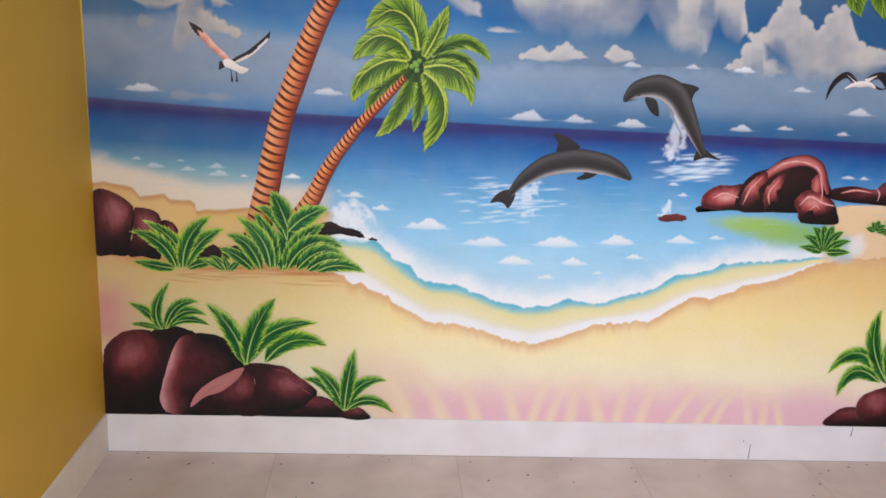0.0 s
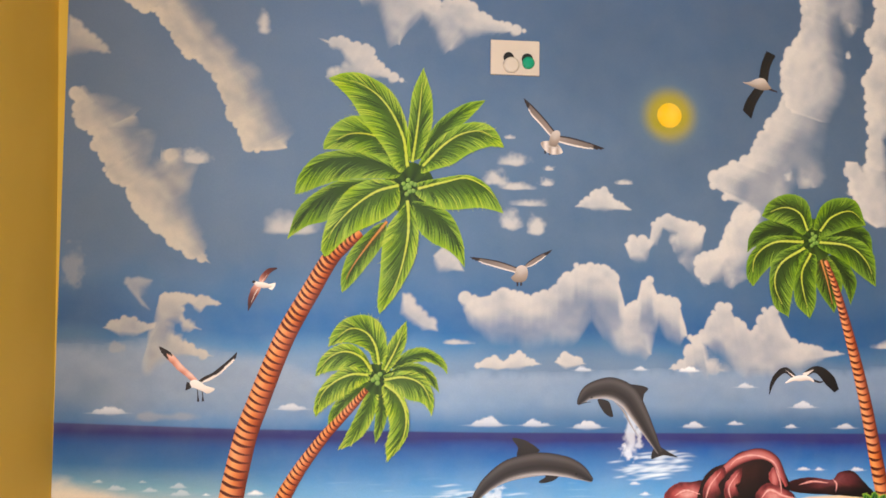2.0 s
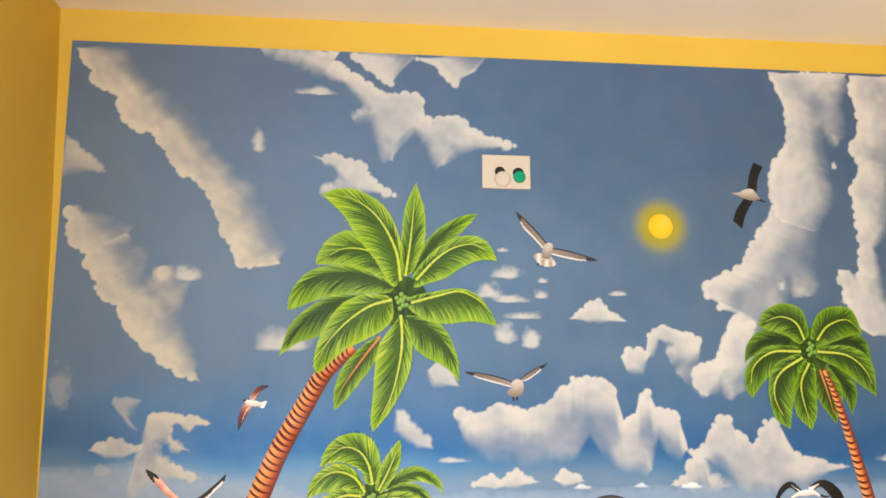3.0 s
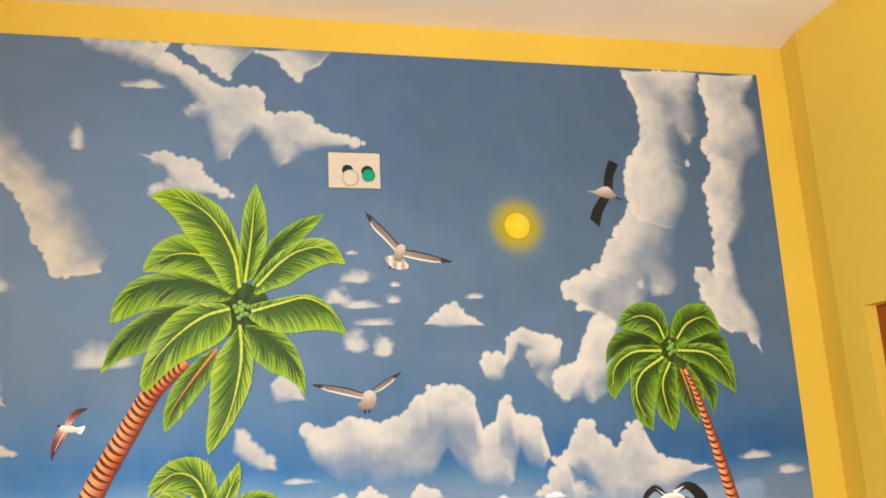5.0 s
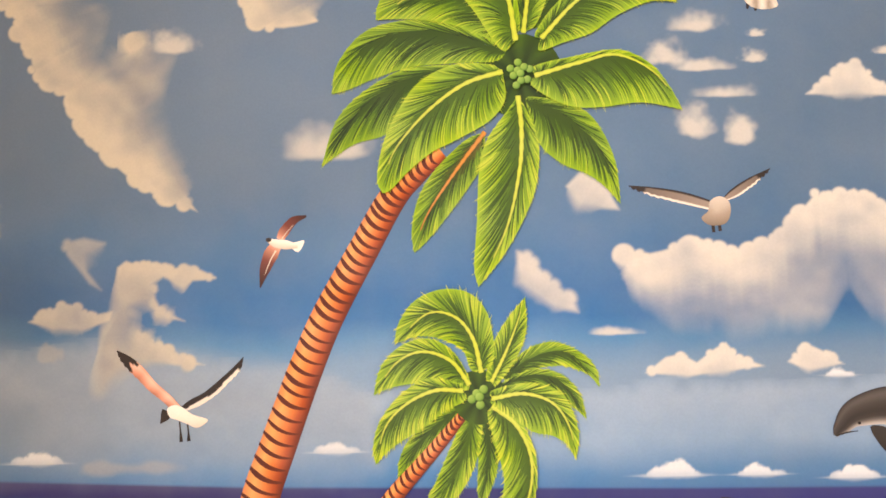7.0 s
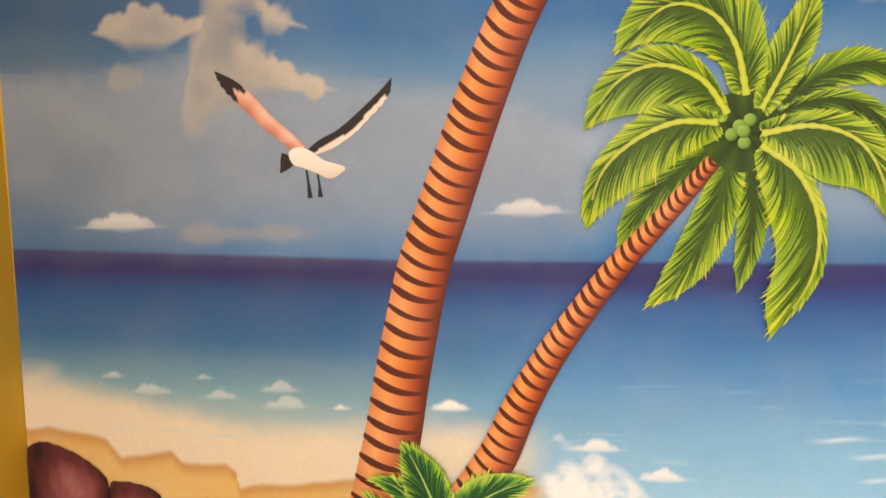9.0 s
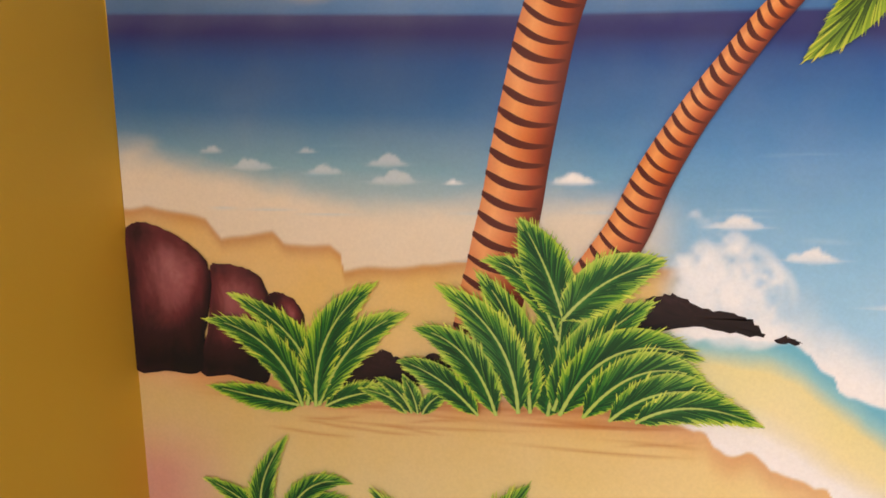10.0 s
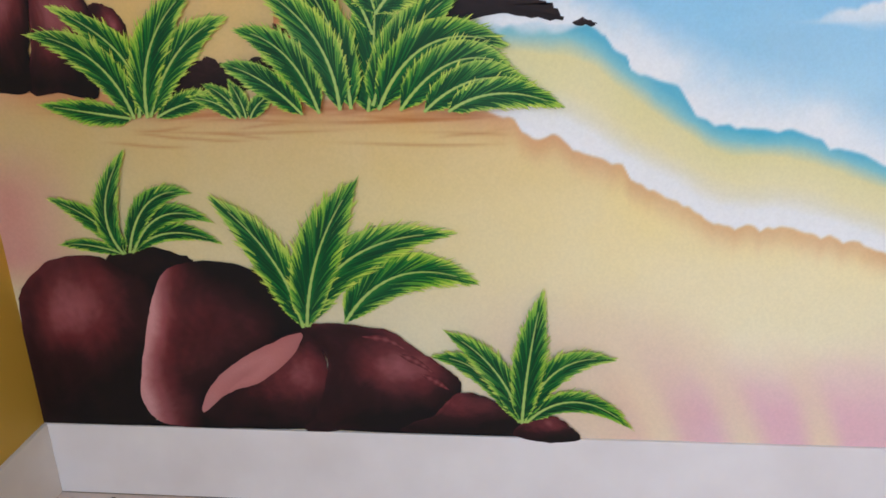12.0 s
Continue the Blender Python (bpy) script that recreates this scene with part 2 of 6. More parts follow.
SKY = [(0.0, (66, 124, 182)), (0.03, (82, 138, 192)), (0.09, (128, 162, 198)), (0.16, (140, 166, 196)), (0.22, (126, 160, 196)), (0.27, (86, 142, 192)),
       (0.31, (52, 118, 180)), (0.36, (58, 118, 178)), (0.45, (88, 134, 182)), (0.60, (102, 142, 184)), (0.9, (106, 142, 182)), (1.3, (96, 132, 174)), (1.62, (90, 124, 168))]
paint = ladder(h + wob * step(0.02, 0.3, h), SKY)
grey = 1 - step(0.0, 0.75, gx)
paint = paint * (1 - 0.30 * (grey * step(0.0, 0.1, h))[..., None]) + np.array(lin((106, 116, 128))) * 0.30 * (grey * step(0.0, 0.1, h))[..., None]
dull = (0.26 * (1 - step(0.5, 1.3, gx)) * step(0.42, 0.56, h + wob))[..., None]
paint = paint * (1 - dull) + np.array(lin((122, 132, 146))) * dull
wan = (0.03 + 0.10 * step(0.45, 0.65, h))[..., None]
paint = paint * (1 - wan) + wan * paint.mean(-1, keepdims=True)
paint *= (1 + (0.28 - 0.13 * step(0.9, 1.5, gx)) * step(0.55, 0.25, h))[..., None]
# Sky colour carries light: scaled across the wall, dimmed by the left corner.
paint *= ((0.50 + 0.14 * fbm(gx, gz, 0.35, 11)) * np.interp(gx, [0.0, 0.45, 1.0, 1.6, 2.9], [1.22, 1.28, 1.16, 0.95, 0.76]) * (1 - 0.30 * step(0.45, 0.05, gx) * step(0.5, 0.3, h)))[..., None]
SEA = [(-0.62, (206, 230, 242)), (-0.46, (172, 216, 240)), (-0.34, (144, 202, 236)), (-0.24, (114, 178, 220)), (-0.16, (80, 148, 204)), (-0.10, (48, 116, 180)),
       (-0.06, (32, 92, 160)), (-0.036, (34, 66, 136)), (-0.022, (42, 46, 112)), (0.004, (46, 50, 112))]
sea = ladder(h + (fbm(gx * 0.25, gz, 0.05, 21) - 0.5) * 0.022, SEA)
left_sea = ladder(h, [(-0.34, (206, 206, 190)), (-0.24, (176, 196, 198)), (-0.19, (120, 166, 184)), (-0.12, (50, 108, 160)), (-0.06, (30, 84, 144)), (-0.035, (40, 60, 120)), (-0.022, (46, 44, 104)), (0.0, (48, 42, 104))])
k = (1 - step(0.35, 0.85, gx))[..., None]
sea = sea * (1 - k) + left_sea * k
sea = 0.92 * sea + 0.08 * sea.mean(-1, keepdims=True)
sea *= (0.95 + 0.1 * fbm(gx * 0.3, gz, 0.04, 25))[..., None]
under = step(0.003, -0.003, h)
blend(paint, sea, under)


# Soft clouds, drawn as puffy masses with a crisp billowed rim and a smoky body.
def inside(points, x, z):
    """Signed distance to a closed outline, positive inside."""
    d = np.full(x.shape, 1e9)
    odd = np.zeros(x.shape, bool)
    n = len(points)
    for i in range(n):
        (ax, az), (bx, bz) = points[i], points[(i + 1) % n]
        ex, ez = bx - ax, bz - az
        t = np.clip(((x - ax) * ex + (z - az) * ez) / (ex * ex + ez * ez + 1e-12), 0, 1)
        d = np.minimum(d, np.hypot(x - ax - t * ex, z - az - t * ez))
        if az != bz:
            odd ^= ((az > z) != (bz > z)) & (x < (bx - ax) * (z - az) / (bz - az) + ax)
    return np.where(odd, d, -d)


def window_of(points, pad):
    xs, zs = [p[0] for p in points], [p[1] for p in points]
    i0, i1 = np.clip([int((min(xs) - pad + 0.02) / STEP) - 3, int((max(xs) + pad + 0.02) / STEP) + 3], 0, NX)
    j0, j1 = np.clip([int((min(zs) - pad - Z0) / STEP) - 2, int((max(zs) + pad - Z0) / STEP) + 2], 0, NZ)
    return np.s_[j0:j1, i0:i1]


CREAM, SHADE = (204, 197, 189), (144, 149, 160)
LEFT_CREAM, LEFT_SHADE = (202, 191, 174), (136, 138, 144)


def drawn(field, light, reach):
    """The field as it is a way off towards the light."""
    r = np.clip(np.arange(field.shape[0]) + int(round(light[1] * reach / STEP)), 0, field.shape[0] - 1)
    c = np.clip(np.arange(field.shape[1]) + int(round(light[0] * reach / STEP)), 0, field.shape[1] - 1)
    return field[r[:, None], c[None, :]]


def cloud(points, light=(-0.6, 0.6), rim=0.006, smoke=0.05, strength=0.95, colours=(CREAM, SHADE), puff=0.016, seed=1):
    """light: the side on which the rim is crisp and billowed; away from it the mass is dragged out into smoke."""
    w = window_of(points, 0.04 + 1.6 * smoke)
    x, z = gx[w], gz[w]
    light = np.array(light) / np.hypot(*light)
    flat = inside(points, x, z)
    d = flat - 0.2 * puff + puff * (fbm(x, z, 0.07, seed, 2) - 0.5)
    # Round billows along the rim that faces the light.
    p = np.array(points)
    nxt = np.roll(p, -1, axis=0)
    turn = np.sign((p[:, 0] * nxt[:, 1] - nxt[:, 0] * p[:, 1]).sum())
    g = np.random.default_rng(seed)
    for (ax, az), (bx, bz) in zip(p, nxt):
        run = np.hypot(bx - ax, bz - az)
        if turn * ((bz - az) * light[0] - (bx - ax) * light[1]) < -0.15 * run:
            continue
        for k in range(max(1, int(run / 0.016))):
            t, r = g.random(), puff * g.uniform(0.6, 2.0)
            ox, oz = ax + t * (bx - ax) - 0.55 * r * light[0], az + t * (bz - az) - 0.55 * r * light[1]
            j = int((oz - z[0, 0]) / STEP)
            if not 0 <= j < z.shape[0]:
                continue
            i, m = int((ox - x[j, 0]) / STEP), int(r / STEP) + 5
            if not 0 <= i < x.shape[1] or flat[j, i] < 0.3 * r:
                continue
            q = np.s_[max(j - m, 0):j + m, max(i - m, 0):max(i + m, 0)]
            d[q] = np.maximum(d[q], r - np.hypot(x[q] - ox, z[q] - oz))
    body = step(-0.5 * rim, 0.8 * rim, d)
    depth, near = np.zeros_like(x), np.zeros_like(x)
    for k in range(1, 13):
        depth += drawn(body, light, 0.010 * k) / 12
        near += drawn(body, light, 0.0025 * k) / 12
    # Away from the light the mass thins out into brushed smoke.
    along_l, across_l = x * light[0] + z * light[1], x * light[1] - z * light[0]
    comb = fbm(across_l, along_l * 0.3, 0.05, seed + 9, 3) - 0.5
    soft = 0.8 * rim + 0.75 * smoke * step(0.1, 0.7, depth)
    a = step(-1.0 * soft, 0.5 * soft, d + 0.9 * smoke * depth * comb)
    a = a * (1 - 0.58 * step(0.30, 1.0, depth) * step(0.30, 0.70, fbm(x, z, 0.16, seed + 27, 2))) * strength
    mound = fbm(x, z, 0.05, seed + 23, 2)
    lit = 1.02 - 0.22 * near - 0.34 * depth + 0.8 * (mound - drawn(mound, light, 0.012)) + 0.75 * (fbm(x, z, 0.10, seed + 31, 3) - 0.5)
    tone = np.clip(lit, 0, 1)[..., None]
    blend(paint, np.array(lin(colours[1])) * (1 - tone) + np.array(lin(colours[0])) * tone, a, w)


def smear(x0, z0, rx, rz, colour, strength=0.8, power=1.0, flat=0.0, ragged=0.35, seed=5):
    """A soft dab of paint; flat gives it a level underside."""
    w = window_of([(x0 - rx * 1.4, z0 - rz * 1.4), (x0 + rx * 1.4, z0 + rz * 1.4)], 0.01)
    x, z = (gx[w] - x0) / rx, (gz[w] - z0) / rz
    z = np.where(z < 0, z * (1 + flat * 3), z)
    r = np.hypot(x, z) + ragged * (fbm(gx[w], gz[w], max(rx, rz) * 0.5, seed, 3) - 0.5) * 2
    blend(paint, lin(colour), np.clip(step(1.0, 0.25, r), 0, 1) ** power * strength, w)


def puff_cloud(x0, z0, r, colour=CREAM, seed=1, strength=0.95):
    """A small cloud: a few mounds on a level foot that thins out to either side and below."""
    q = np.random.default_rng(seed)
    w = window_of([(x0 - 1.5 * r, z0 - 0.4 * r), (x0 + 1.5 * r, z0 + 0.8 * r)], 0.004)
    u, v = (gx[w] - x0) / r, (gz[w] - z0) / r + 0.20
    top = 0.10 * np.clip(1 - np.abs(u) / 1.35, 0, 1)
    for c, wide, tall in ((q.uniform(-0.2, 0.2), 0.54, q.uniform(0.36, 0.46)), (q.uniform(-0.6, -0.4), 0.36, q.uniform(0.16, 0.26)), (q.uniform(0.4, 0.6), 0.36, q.uniform(0.14, 0.24))):
        top = np.maximum(top, tall * np.sqrt(np.clip(1 - ((u - c) / wide) ** 2, 0, 1)))
    top = top * (0.66 + 0.68 * fbm(gx[w], gz[w], 0.24 * r, seed, 3))
    foot = 0.16 * np.clip(1.15 - np.abs(u), 0, 1) * (0.6 + 0.8 * fbm(gx[w], gz[w], 0.4 * r, seed + 3, 2))
    edge = max(0.06, 0.0035 / r)
    a = step(-edge, edge, top - v) * step(-1.0, 0.4, np.where(v < 0, v / np.maximum(foot, 0.02), 0.4)) * np.clip(1.6 - 1.1 * np.abs(u), 0, 1)
    blend(paint, lin(colour), a * strength * (0.70 + 0.30 * step(-0.05, 0.25, v)), w)


cloud([(0.260, 1.387), (0.319, 1.382), (0.397, 1.363), (0.459, 1.350), (0.551, 1.335), (0.628, 1.327), (0.703, 1.300), (0.778, 1.261), (0.777, 1.162), (0.469, 1.162), (-0.062, 1.167), (-0.053, 1.361), (0.159, 1.368)], (0.2, 1.0), 0.05, 0.03, 0.55, ((160, 170, 184), (132, 144, 162)), 0.012, 99)
cloud([(0.771, 1.280), (1.022, 1.255), (1.294, 1.293), (1.572, 1.286), (1.950, 1.304), (2.340, 1.292), (2.674, 1.310), (2.675, 1.200), (2.145, 1.179), (1.573, 1.191), (1.204, 1.165), (0.844, 1.191)], (0.0, 1.0), 0.03, 0.02, 0.30, ((168, 188, 212), (138, 164, 196)), 0.014, 98)
cloud([(-0.008, 2.706), (0.017, 2.669), (0.042, 2.640), (0.050, 2.591), (0.087, 2.573), (0.129, 2.555), (0.140, 2.507), (0.157, 2.469), (0.204, 2.436), (0.245, 2.439), (0.260, 2.405), (0.306, 2.373), (0.304, 2.330), (0.347, 2.287), (0.392, 2.281), (0.430, 2.239), (0.450, 2.202), (0.473, 2.156), (0.482, 2.101), (0.515, 2.064), (0.524, 2.019), (0.548, 1.996), (0.601, 1.993), (0.666, 2.008), (0.624, 2.085), (0.585, 2.158), (0.546, 2.222), (0.499, 2.268), (0.433, 2.333), (0.375, 2.417), (0.354, 2.465), (0.279, 2.511), (0.250, 2.549), (0.183, 2.606), (0.105, 2.682), (0.031, 2.707)], (-0.8, -0.5), 0.005, 0.07, 0.95, (LEFT_CREAM, LEFT_SHADE), 0.012, 101)
cloud([(0.002, 2.161), (0.016, 2.118), (0.008, 2.083), (0.051, 2.041), (0.076, 2.024), (0.072, 1.989), (0.099, 1.964), (0.107, 1.921), (0.129, 1.895), (0.181, 1.867), (0.204, 1.809), (0.259, 1.749), (0.303, 1.707), (0.364, 1.664), (0.442, 1.634), (0.398, 1.700), (0.353, 1.769), (0.326, 1.839), (0.359, 1.946), (0.307, 1.980), (0.274, 1.908), (0.223, 1.907), (0.205, 1.941), (0.229, 2.030), (0.186, 2.028), (0.118, 2.052), (0.194, 2.090), (0.134, 2.114), (0.074, 2.129), (0.031, 2.180)], (-0.8, -0.5), 0.005, 0.06, 0.9, (LEFT_CREAM, LEFT_SHADE), 0.012, 103)
cloud([(-0.015, 2.406), (0.025, 2.369), (0.081, 2.324), (0.110, 2.293), (0.049, 2.299), (-0.017, 2.297)], (0.3, 0.8), 0.012, 0.04, 0.7, (LEFT_CREAM, LEFT_SHADE), 0.008, 105)
cloud([(0.578, 2.729), (0.842, 2.732), (0.823, 2.701), (0.891, 2.652), (0.939, 2.624), (0.948, 2.604), (1.015, 2.580), (1.053, 2.593), (1.101, 2.589), (1.120, 2.559), (1.130, 2.515), (1.153, 2.496), (1.206, 2.518), (1.254, 2.507), (1.302, 2.464), (1.359, 2.446), (1.445, 2.419), (1.339, 2.414), (1.225, 2.407), (1.186, 2.352), (1.149, 2.440), (1.092, 2.468), (1.036, 2.417), (1.017, 2.358), (0.988, 2.455), (0.959, 2.510), (0.894, 2.502), (0.940, 2.533), (0.921, 2.572), (0.863, 2.621), (0.768, 2.668), (0.673, 2.705)], (0.5, 0.8), 0.006, 0.05, 0.92, (CREAM, SHADE), 0.010, 107)
cloud([(0.865, 2.725), (1.081, 2.721), (1.043, 2.678), (1.015, 2.616), (0.967, 2.645), (0.919, 2.684)], (-0.7, -0.7), 0.006, 0.04, 0.85, (CREAM, SHADE), 0.008, 109)
cloud([(1.075, 2.721), (1.325, 2.724), (1.295, 2.678), (1.246, 2.655), (1.236, 2.614), (1.197, 2.653), (1.159, 2.693)], (-0.7, -0.7), 0.006, 0.04, 0.85, (CREAM, SHADE), 0.008, 111)
cloud([(0.749, 2.370), (0.795, 2.358), (0.831, 2.372), (0.869, 2.358), (0.924, 2.346), (0.944, 2.308), (0.981, 2.270), (1.046, 2.233), (1.000, 2.242), (0.926, 2.255), (0.853, 2.238), (0.780, 2.241), (0.816, 2.266), (0.861, 2.286), (0.832, 2.334)], (0.4, 0.8), 0.006, 0.04, 0.88, (CREAM, SHADE), 0.008, 113)
cloud([(2.339, 2.720), (2.372, 2.678), (2.387, 2.625), (2.411, 2.550), (2.407, 2.518), (2.387, 2.444), (2.339, 2.401), (2.320, 2.359), (2.318, 2.308), (2.338, 2.258), (2.304, 2.187), (2.257, 2.137), (2.232, 2.098), (2.218, 2.059), (2.183, 2.021), (2.151, 2.002), (2.090, 1.984), (2.063, 1.956), (2.064, 1.918), (2.101, 1.899), (2.108, 1.871), (2.168, 1.870), (2.119, 1.778), (2.092, 1.706), (2.033, 1.690), (2.002, 1.674), (2.024, 1.602), (2.052, 1.592), (2.108, 1.670), (2.129, 1.598), (2.162, 1.632), (2.223, 1.831), (2.288, 1.867), (2.327, 1.943), (2.365, 2.000), (2.390, 1.951), (2.419, 1.932), (2.422, 2.039), (2.444, 2.158), (2.507, 2.280)], (-0.8, 0.3), 0.006, 0.06, 0.95, (CREAM, SHADE), 0.012, 115)
cloud([(2.339, 2.720), (2.639, 2.728), (2.569, 2.665), (2.570, 2.556), (2.571, 2.466), (2.531, 2.544), (2.497, 2.489), (2.503, 2.384), (2.504, 2.260), (2.444, 2.158), (2.345, 2.177), (2.317, 2.258), (2.320, 2.359), (2.396, 2.465), (2.394, 2.625)], (-0.8, 0.3), 0.006, 0.06, 0.9, (CREAM, SHADE), 0.012, 117)
cloud([(1.763, 1.722), (1.792, 1.747), (1.849, 1.743), (1.858, 1.790), (1.896, 1.819), (1.953, 1.811), (2.002, 1.793), (2.041, 1.776), (2.031, 1.738), (1.993, 1.690), (2.013, 1.663), (2.080, 1.711), (2.118, 1.759), (2.137, 1.834), (2.225, 1.837), (2.197, 1.667), (2.119, 1.684), (2.071, 1.636), (2.033, 1.598), (2.004, 1.644), (1.955, 1.671), (1.974, 1.709), (1.935, 1.708), (1.925, 1.735), (1.944, 1.764), (1.896, 1.778), (1.868, 1.725), (1.831, 1.678), (1.783, 1.677)], (-0.2, 0.9), 0.006, 0.03, 0.95, (CREAM, SHADE), 0.009, 119)
cloud([(2.638, 2.723), (2.854, 2.727), (2.810, 2.675), (2.790, 2.619), (2.830, 2.576), (2.833, 2.521), (2.834, 2.456), (2.769, 2.411), (2.734, 2.325), (2.743, 2.242), (2.719, 2.159), (2.666, 2.098), (2.668, 2.037), (2.682, 1.918), (2.716, 1.859), (2.748, 1.723), (2.696, 1.801), (2.641, 1.793), (2.553, 1.843), (2.554, 1.920), (2.534, 1.979), (2.536, 2.018), (2.578, 2.018), (2.596, 1.988), (2.617, 2.018), (2.619, 2.118), (2.615, 2.199), (2.608, 2.302), (2.653, 2.387), (2.618, 2.450), (2.664, 2.537), (2.642, 2.624)], (-0.8, 0.2), 0.006, 0.03, 0.95, (CREAM, SHADE), 0.010, 121)
cloud([(1.231, 1.552), (1.290, 1.542), (1.382, 1.568), (1.456, 1.541), (1.549, 1.580), (1.567, 1.608), (1.604, 1.654), (1.623, 1.646), (1.679, 1.660), (1.708, 1.638), (1.746, 1.602), (1.766, 1.510), (1.804, 1.529), (1.822, 1.603), (1.851, 1.613), (1.880, 1.549), (1.918, 1.558), (1.957, 1.513), (1.978, 1.420), (1.920, 1.438), (1.881, 1.493), (1.834, 1.437), (1.854, 1.363), (1.758, 1.399), (1.701, 1.453), (1.653, 1.517), (1.616, 1.452), (1.588, 1.424), (1.532, 1.433), (1.440, 1.404), (1.347, 1.430), (1.273, 1.475), (1.245, 1.501)], (0.0, 1.0), 0.006, 0.05, 0.95, (CREAM, SHADE), 0.012, 123)
cloud([(1.912, 1.317), (1.959, 1.345), (1.988, 1.401), (1.968, 1.420), (2.026, 1.439), (2.044, 1.486), (2.092, 1.533), (2.121, 1.525), (2.141, 1.478), (2.191, 1.441), (2.220, 1.460), (2.238, 1.517), (2.278, 1.518), (2.308, 1.462), (2.338, 1.405), (2.417, 1.387), (2.517, 1.370), (2.418, 1.350), (2.261, 1.320), (2.182, 1.319), (2.123, 1.365), (2.065, 1.402), (2.026, 1.402), (2.037, 1.346), (2.095, 1.313)], (-0.2, 1.0), 0.006, 0.05, 0.92, (CREAM, SHADE), 0.010, 125)
cloud([(1.271, 1.320), (1.311, 1.348), (1.339, 1.353), (1.367, 1.339), (1.394, 1.358), (1.422, 1.373), (1.440, 1.349), (1.493, 1.329), (1.422, 1.320), (1.349, 1.312)], (0.0, 1.0), 0.005, 0.02, 0.92, (CREAM, SHADE), 0.006, 127)
cloud([(1.534, 1.337), (1.571, 1.369), (1.608, 1.351), (1.637, 1.331), (1.571, 1.321)], (0.0, 1.0), 0.005, 0.02, 0.9, (CREAM, SHADE), 0.006, 129)
cloud([(1.601, 1.842), (1.639, 1.867), (1.676, 1.900), (1.704, 1.906), (1.733, 1.870), (1.787, 1.836)], (0.0, 1.0), 0.006, 0.02, 0.92, (CREAM, SHADE), 0.007, 131)
cloud([(0.305, 1.545), (0.328, 1.538), (0.363, 1.542), (0.394, 1.528), (0.425, 1.533), (0.475, 1.510), (0.432, 1.506), (0.416, 1.489), (0.378, 1.515), (0.356, 1.500), (0.363, 1.473), (0.376, 1.450), (0.419, 1.430), (0.376, 1.439), (0.346, 1.459), (0.316, 1.456), (0.328, 1.428), (0.352, 1.396), (0.383, 1.387), (0.413, 1.367), (0.459, 1.348), (0.413, 1.346), (0.358, 1.355), (0.327, 1.348), (0.295, 1.329), (0.265, 1.307), (0.262, 1.361), (0.270, 1.414), (0.291, 1.452), (0.284, 1.498), (0.289, 1.533)], (0.4, 0.9), 0.006, 0.035, 0.85, (LEFT_CREAM, LEFT_SHADE), 0.007, 133)
cloud([(0.124, 1.433), (0.157, 1.452), (0.189, 1.468), (0.220, 1.462), (0.237, 1.444), (0.283, 1.451), (0.278, 1.433), (0.227, 1.414), (0.171, 1.415)], (0.1, 1.0), 0.006, 0.030, 0.70, (LEFT_CREAM, LEFT_SHADE), 0.007, 135)
cloud([(0.185, 1.581), (0.224, 1.588), (0.263, 1.579), (0.230, 1.561), (0.234, 1.526), (0.260, 1.491), (0.237, 1.503), (0.211, 1.535), (0.193, 1.558)], (-0.8, 0.4), 0.010, 0.050, 0.45, (LEFT_CREAM, LEFT_SHADE), 0.006, 136)
cloud([(1.042, 1.550), (1.067, 1.542), (1.081, 1.516), (1.110, 1.490), (1.146, 1.460), (1.153, 1.434), (1.110, 1.443), (1.067, 1.469), (1.045, 1.492)], (0.5, 0.5), 0.012, 0.04, 0.85, (CREAM, SHADE), 0.008, 137)
cloud([(1.138, 1.672), (1.169, 1.700), (1.215, 1.674), (1.237, 1.625), (1.161, 1.634)], (0.5, 0.6), 0.008, 0.03, 0.85, (CREAM, SHADE), 0.006, 139)
for n, (x0, z0, rx, rz) in enumerate(((1.389, 1.988, 0.062, 0.030), (1.336, 1.926, 0.045, 0.036), (1.410, 1.903, 0.055, 0.018), (1.443, 1.849, 0.075, 0.018), (1.388, 1.787, 0.040, 0.042),
                                      (1.472, 1.771, 0.032, 0.040), (1.515, 1.965, 0.024, 0.012), (1.503, 1.918, 0.028, 0.018), (1.384, 2.065, 0.020, 0.010), (0.693, 1.760, 0.10, 0.05),
                                      (1.766, 1.926, 0.03, 0.012), (0.770, 2.587, 0.07, 0.018), (0.583, 2.404, 0.025, 0.05), (0.385, 1.965, 0.05, 0.03), (1.217, 1.398, 0.06, 0.012),
                                      (2.331, 1.962, 0.02, 0.03), (2.553, 2.385, 0.012, 0.02), (2.563, 1.910, 0.03, 0.016), (2.674, 1.397, 0.07, 0.016), (2.792, 1.347, 0.06, 0.02))):
    smear(x0, z0 - 0.3 * rz, rx * 1.1, rz * 1.5, CREAM, 0.80, 1.0, 0.9, 0.40, 200 + n)
for n, (x0, z0, rx, rz) in enumerate(((0.175, 1.372, 0.06, 0.025), (0.335, 1.163, 0.12, 0.018), (0.024, 1.622, 0.05, 0.08))):
    smear(x0, z0, rx, rz, (168, 164, 158), 0.45, 1.2, 0.0, 0.8, 230 + n)
